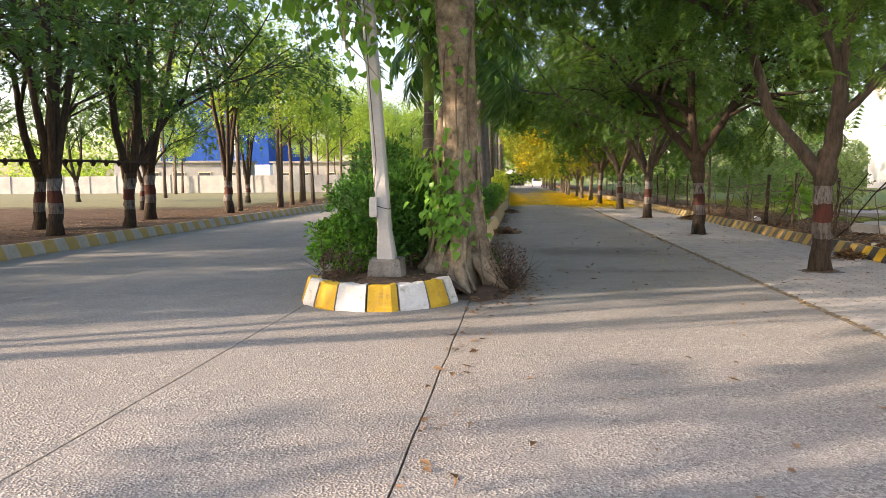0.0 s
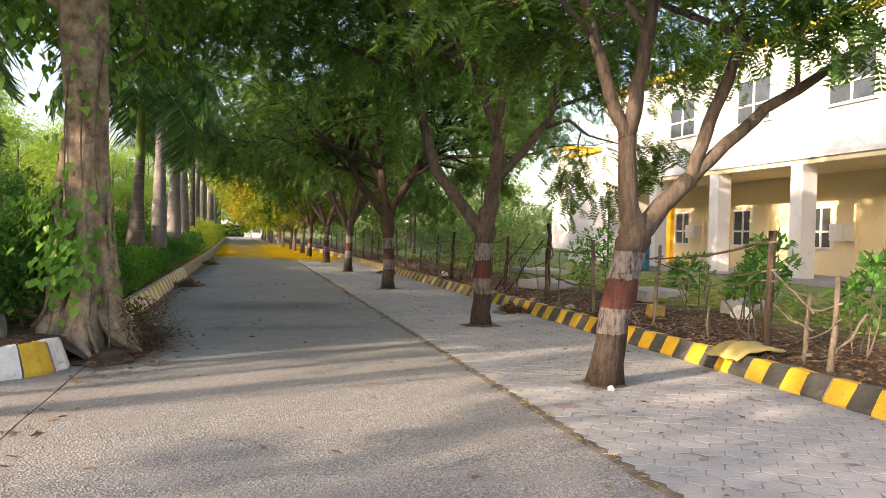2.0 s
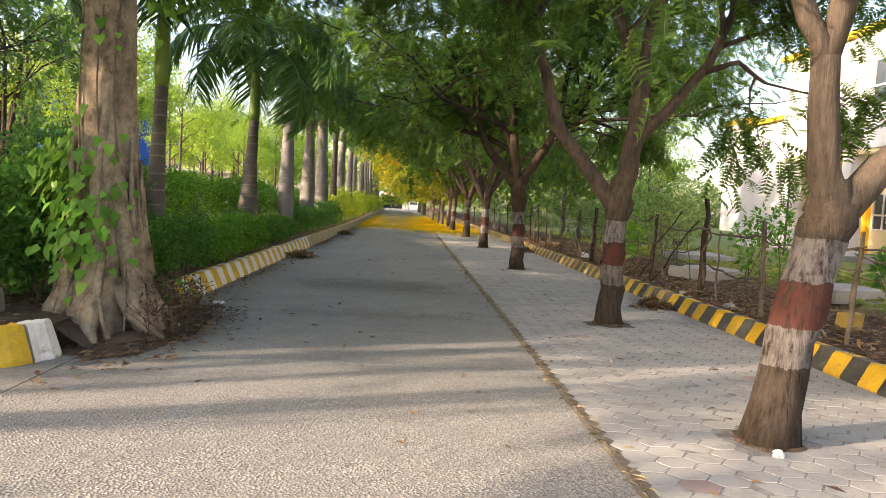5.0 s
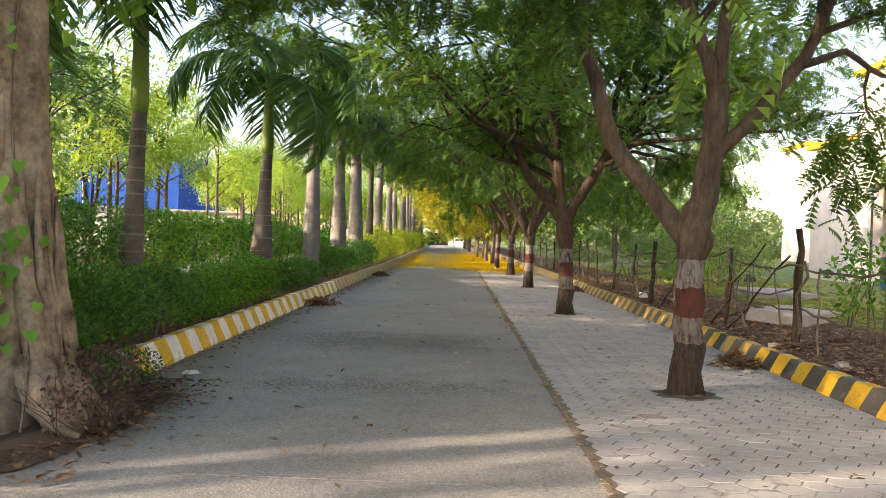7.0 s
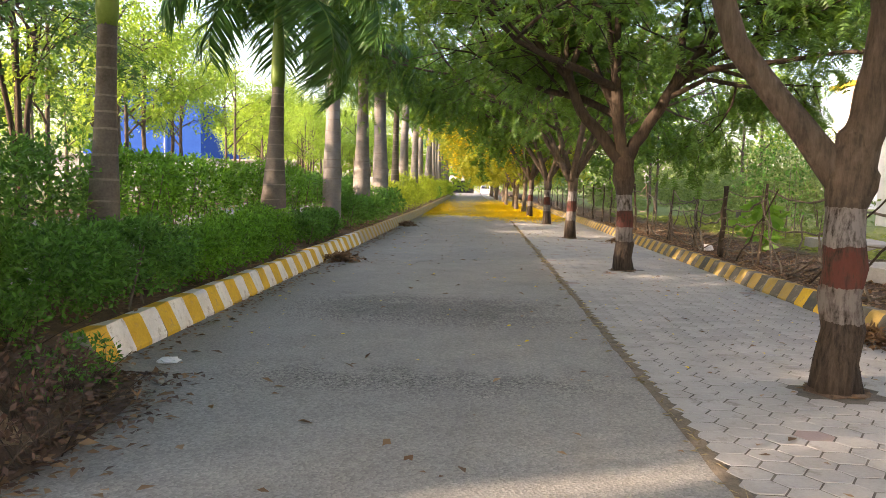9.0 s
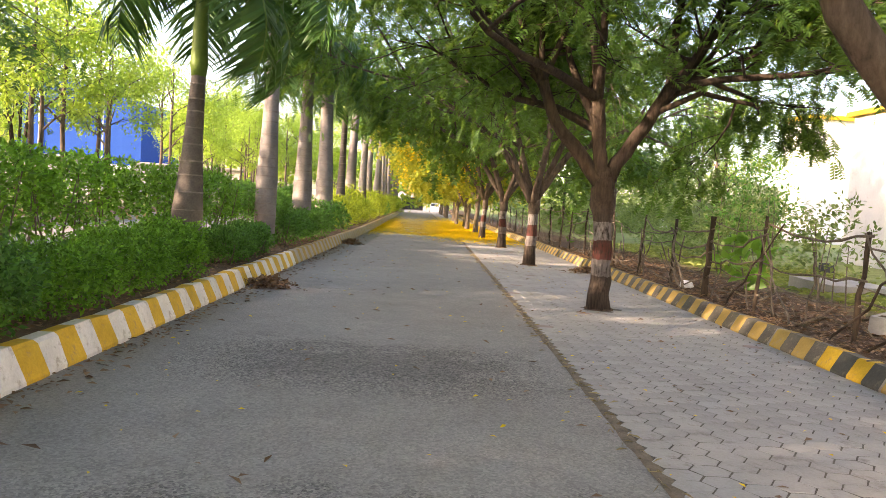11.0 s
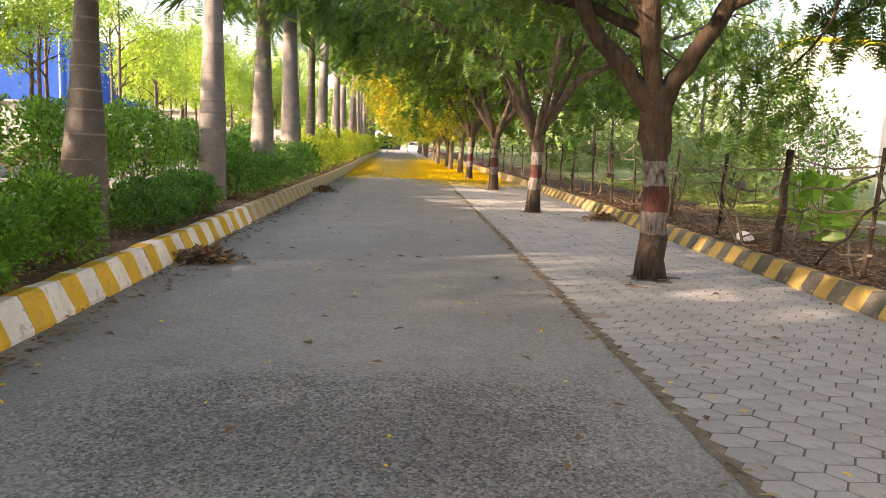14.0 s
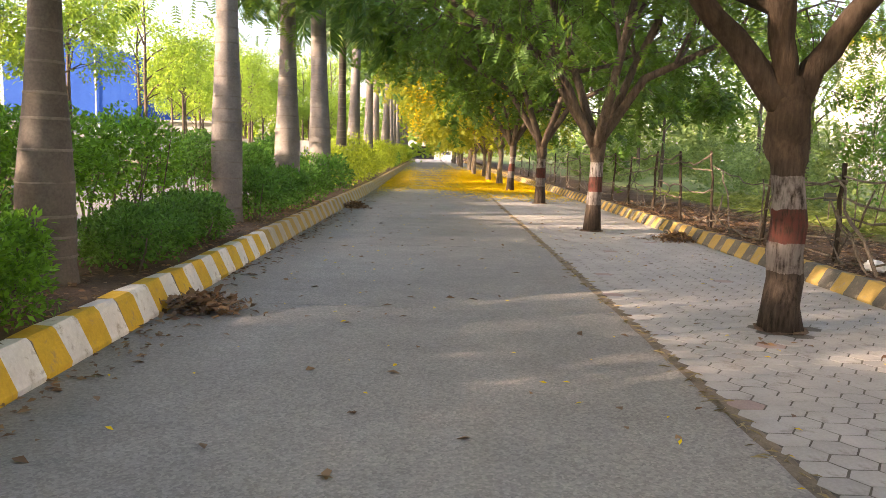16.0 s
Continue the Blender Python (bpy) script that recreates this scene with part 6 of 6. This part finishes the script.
def slab(x0, x1, y0, y1, e=0.004, name="road_slab"):
    g = Geo()
    nx, ny = max(2, int((x1 - x0) / 0.5)), max(2, int((y1 - y0) / 0.5))
    for j in range(ny + 1):
        for i in range(nx + 1):
            x, yv = x0 + e + (x1 - x0 - 2 * e) * i / nx, y0 + e + (y1 - y0 - 2 * e) * j / ny
            if 0 < j < ny and i in (0, nx):
                x += 0.02 * noise.noise(Vector((x * 2, yv * 2.5, 1)))
            g.v.append((x + bend(yv), yv, 0.004 * noise.noise(Vector((x * 0.8, yv * 0.8, 4)))))
    for j in range(ny):
        for i in range(nx):
            a = j * (nx + 1) + i
            g.f.append((a, a + 1, a + nx + 2, a + nx + 1))
            g.m.append(0)
    o = len(g.v)
    rim = [i for i in range(nx + 1)] + [j * (nx + 1) + nx for j in range(1, ny + 1)] + [ny * (nx + 1) + i for i in range(nx - 1, -1, -1)] + [j * (nx + 1) for j in range(ny - 1, 0, -1)]
    g.v += [(g.v[i][0], g.v[i][1], -0.03) for i in rim]
    for k in range(len(rim)):
        a, b = rim[k], rim[(k + 1) % len(rim)]
        g.f.append((b, a, o + k, o + (k + 1) % len(rim)))
        g.m.append(0)
    part(name, g, ROAD, road)


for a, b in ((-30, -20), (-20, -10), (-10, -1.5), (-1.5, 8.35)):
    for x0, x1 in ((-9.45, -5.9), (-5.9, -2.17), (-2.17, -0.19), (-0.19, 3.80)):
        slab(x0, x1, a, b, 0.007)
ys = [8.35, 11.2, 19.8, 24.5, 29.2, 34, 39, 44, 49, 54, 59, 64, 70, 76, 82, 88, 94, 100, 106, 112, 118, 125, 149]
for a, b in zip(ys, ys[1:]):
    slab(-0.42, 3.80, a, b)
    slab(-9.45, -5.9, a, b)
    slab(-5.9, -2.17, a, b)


g = Geo()
jy = [-8 + 0.12 * k for k in range(560)]
for k, yv in enumerate(jy):
    a, b = 0.018 + 0.03 * abs(noise.noise(Vector((1, yv * 1.7, 0)))), 0.035 + 0.06 * abs(noise.noise(Vector((7, yv * 1.3, 0))))
    d = bend(yv)
    g.v += [(3.80 - a + d, yv, 0.003), (3.81 + d, yv, 0.008 + 0.006 * noise.noise(Vector((3, yv * 5, 0)))), (3.83 + b + d, yv, 0.004)]
for k in range(len(jy) - 1):
    g.f += [(k * 3, k * 3 + 1, k * 3 + 4, k * 3 + 3), (k * 3 + 1, k * 3 + 2, k * 3 + 5, k * 3 + 4)]
    g.m += [0, 0]
part("joint_filling", g, surface("joint_dust", (0.09, 0.072, 0.052), (0.25, 0.205, 0.155), 5, 60, 0.95, 0.6, 0.01), road, "brown dirt and straw packed into the pavement joint")


def paver_mesh(w, d, seed):
    rng = random.Random(seed)
    g = Geo()
    out = [(-w / 2, 0), (-w * 0.27, -d / 2), (w * 0.27, -d / 2), (w / 2, 0), (w * 0.27, d / 2), (-w * 0.27, d / 2)]
    for z, k in ((-0.03, 1.0), (0.003, 1.0), (0.006, 0.962)):
        g.v += [(x * k, yv * k, z + rng.uniform(-0.001, 0.001)) for x, yv in out]
    for j in range(2):
        for i in range(6):
            g.f.append((j * 6 + i, j * 6 + (i + 1) % 6, j * 6 + 6 + (i + 1) % 6, j * 6 + 6 + i))
    g.f.append(tuple(range(12, 18)))
    g.m = [0] * len(g.f)
    return g


W, D = 0.262, 0.185
px, py = W * 0.77, D
near = [paver_mesh(W - 0.011, D - 0.010, s) for s in range(5)]
near_me = [g.mesh("paver", (PAVER, PAVER, PAVER, PAVER, PAVER_RED)[i]) for i, g in enumerate(near)]
paving = tagged(new("paving"), "grey hexagonal block paving under the street trees", "paving", kind="structure")
rest, rest_red = Geo(), Geo()
rng = random.Random(6)
count = 0
trunks = ((4.95, 6.52), (5.18, 11.36), (5.11, 19.3), (5.11, 27.6), (5.12, 35.5))
for i in range(int((KERB_R - 3.86) / px) + 1):
    for j in range(int(60 / D)):
        x, yv = 3.96 + i * px, -2 + j * py + (i % 2) * py / 2
        if x > KERB_R - 0.06 or any((x - a) ** 2 + (yv - b) ** 2 < 0.075 for a, b in trunks):
            continue
        tilt = (rng.gauss(0, 0.4), rng.gauss(0, 0.3))
        s = 4 if rng.random() < 0.006 else rng.randrange(4)
        m = pose(x + bend(yv), yv, rng.uniform(-0.0015, 0.0015), tilt[0], tilt[1], rng.gauss(0, 0.8))
        if 13.0 < yv < 16.6 and count < 300:
            ob = part("paver", near_me[s], None, paving)
            ob.matrix_basis = m
            count += 1
        else:
            (rest_red if s == 4 else rest).put([m @ Vector(p) for p in near[s].v], near[s].f)
tagged(part("pavers", rest, PAVER, paving), kind="stuff")
tagged(part("pavers", rest_red, PAVER_RED, paving), kind="stuff")
part("bedding", Geo().box(3.87, 6.63, 8.6, 58, -0.012, 0.0028), surface("paving_dirt", (0.06, 0.054, 0.047), (0.16, 0.142, 0.12), 6, 60), paving, "dark dirt between the paving blocks")
part("bedding", Geo().box(3.87, 6.63, -2.2, 8.6, -0.012, 0.0042), surface("paving_dust", (0.10, 0.095, 0.09), (0.36, 0.345, 0.33), 9, 60), paving, "pale dust filling the paving joints")
far_strip = Geo()
far_strip.put([(x + bend(yv), yv, 0.006) for yv in (58, 160) for x in (3.86, 6.64)], [(0, 1, 3, 2)])
part("pavers", far_strip, PAVER, paving)
for a, b in trunks:
    crumple("tree_pit", (a, b, -0.03), 0.25, SOIL, "dark soil collar round the foot of a street tree", "soil", 0.16, a)["kind"] = "structure"
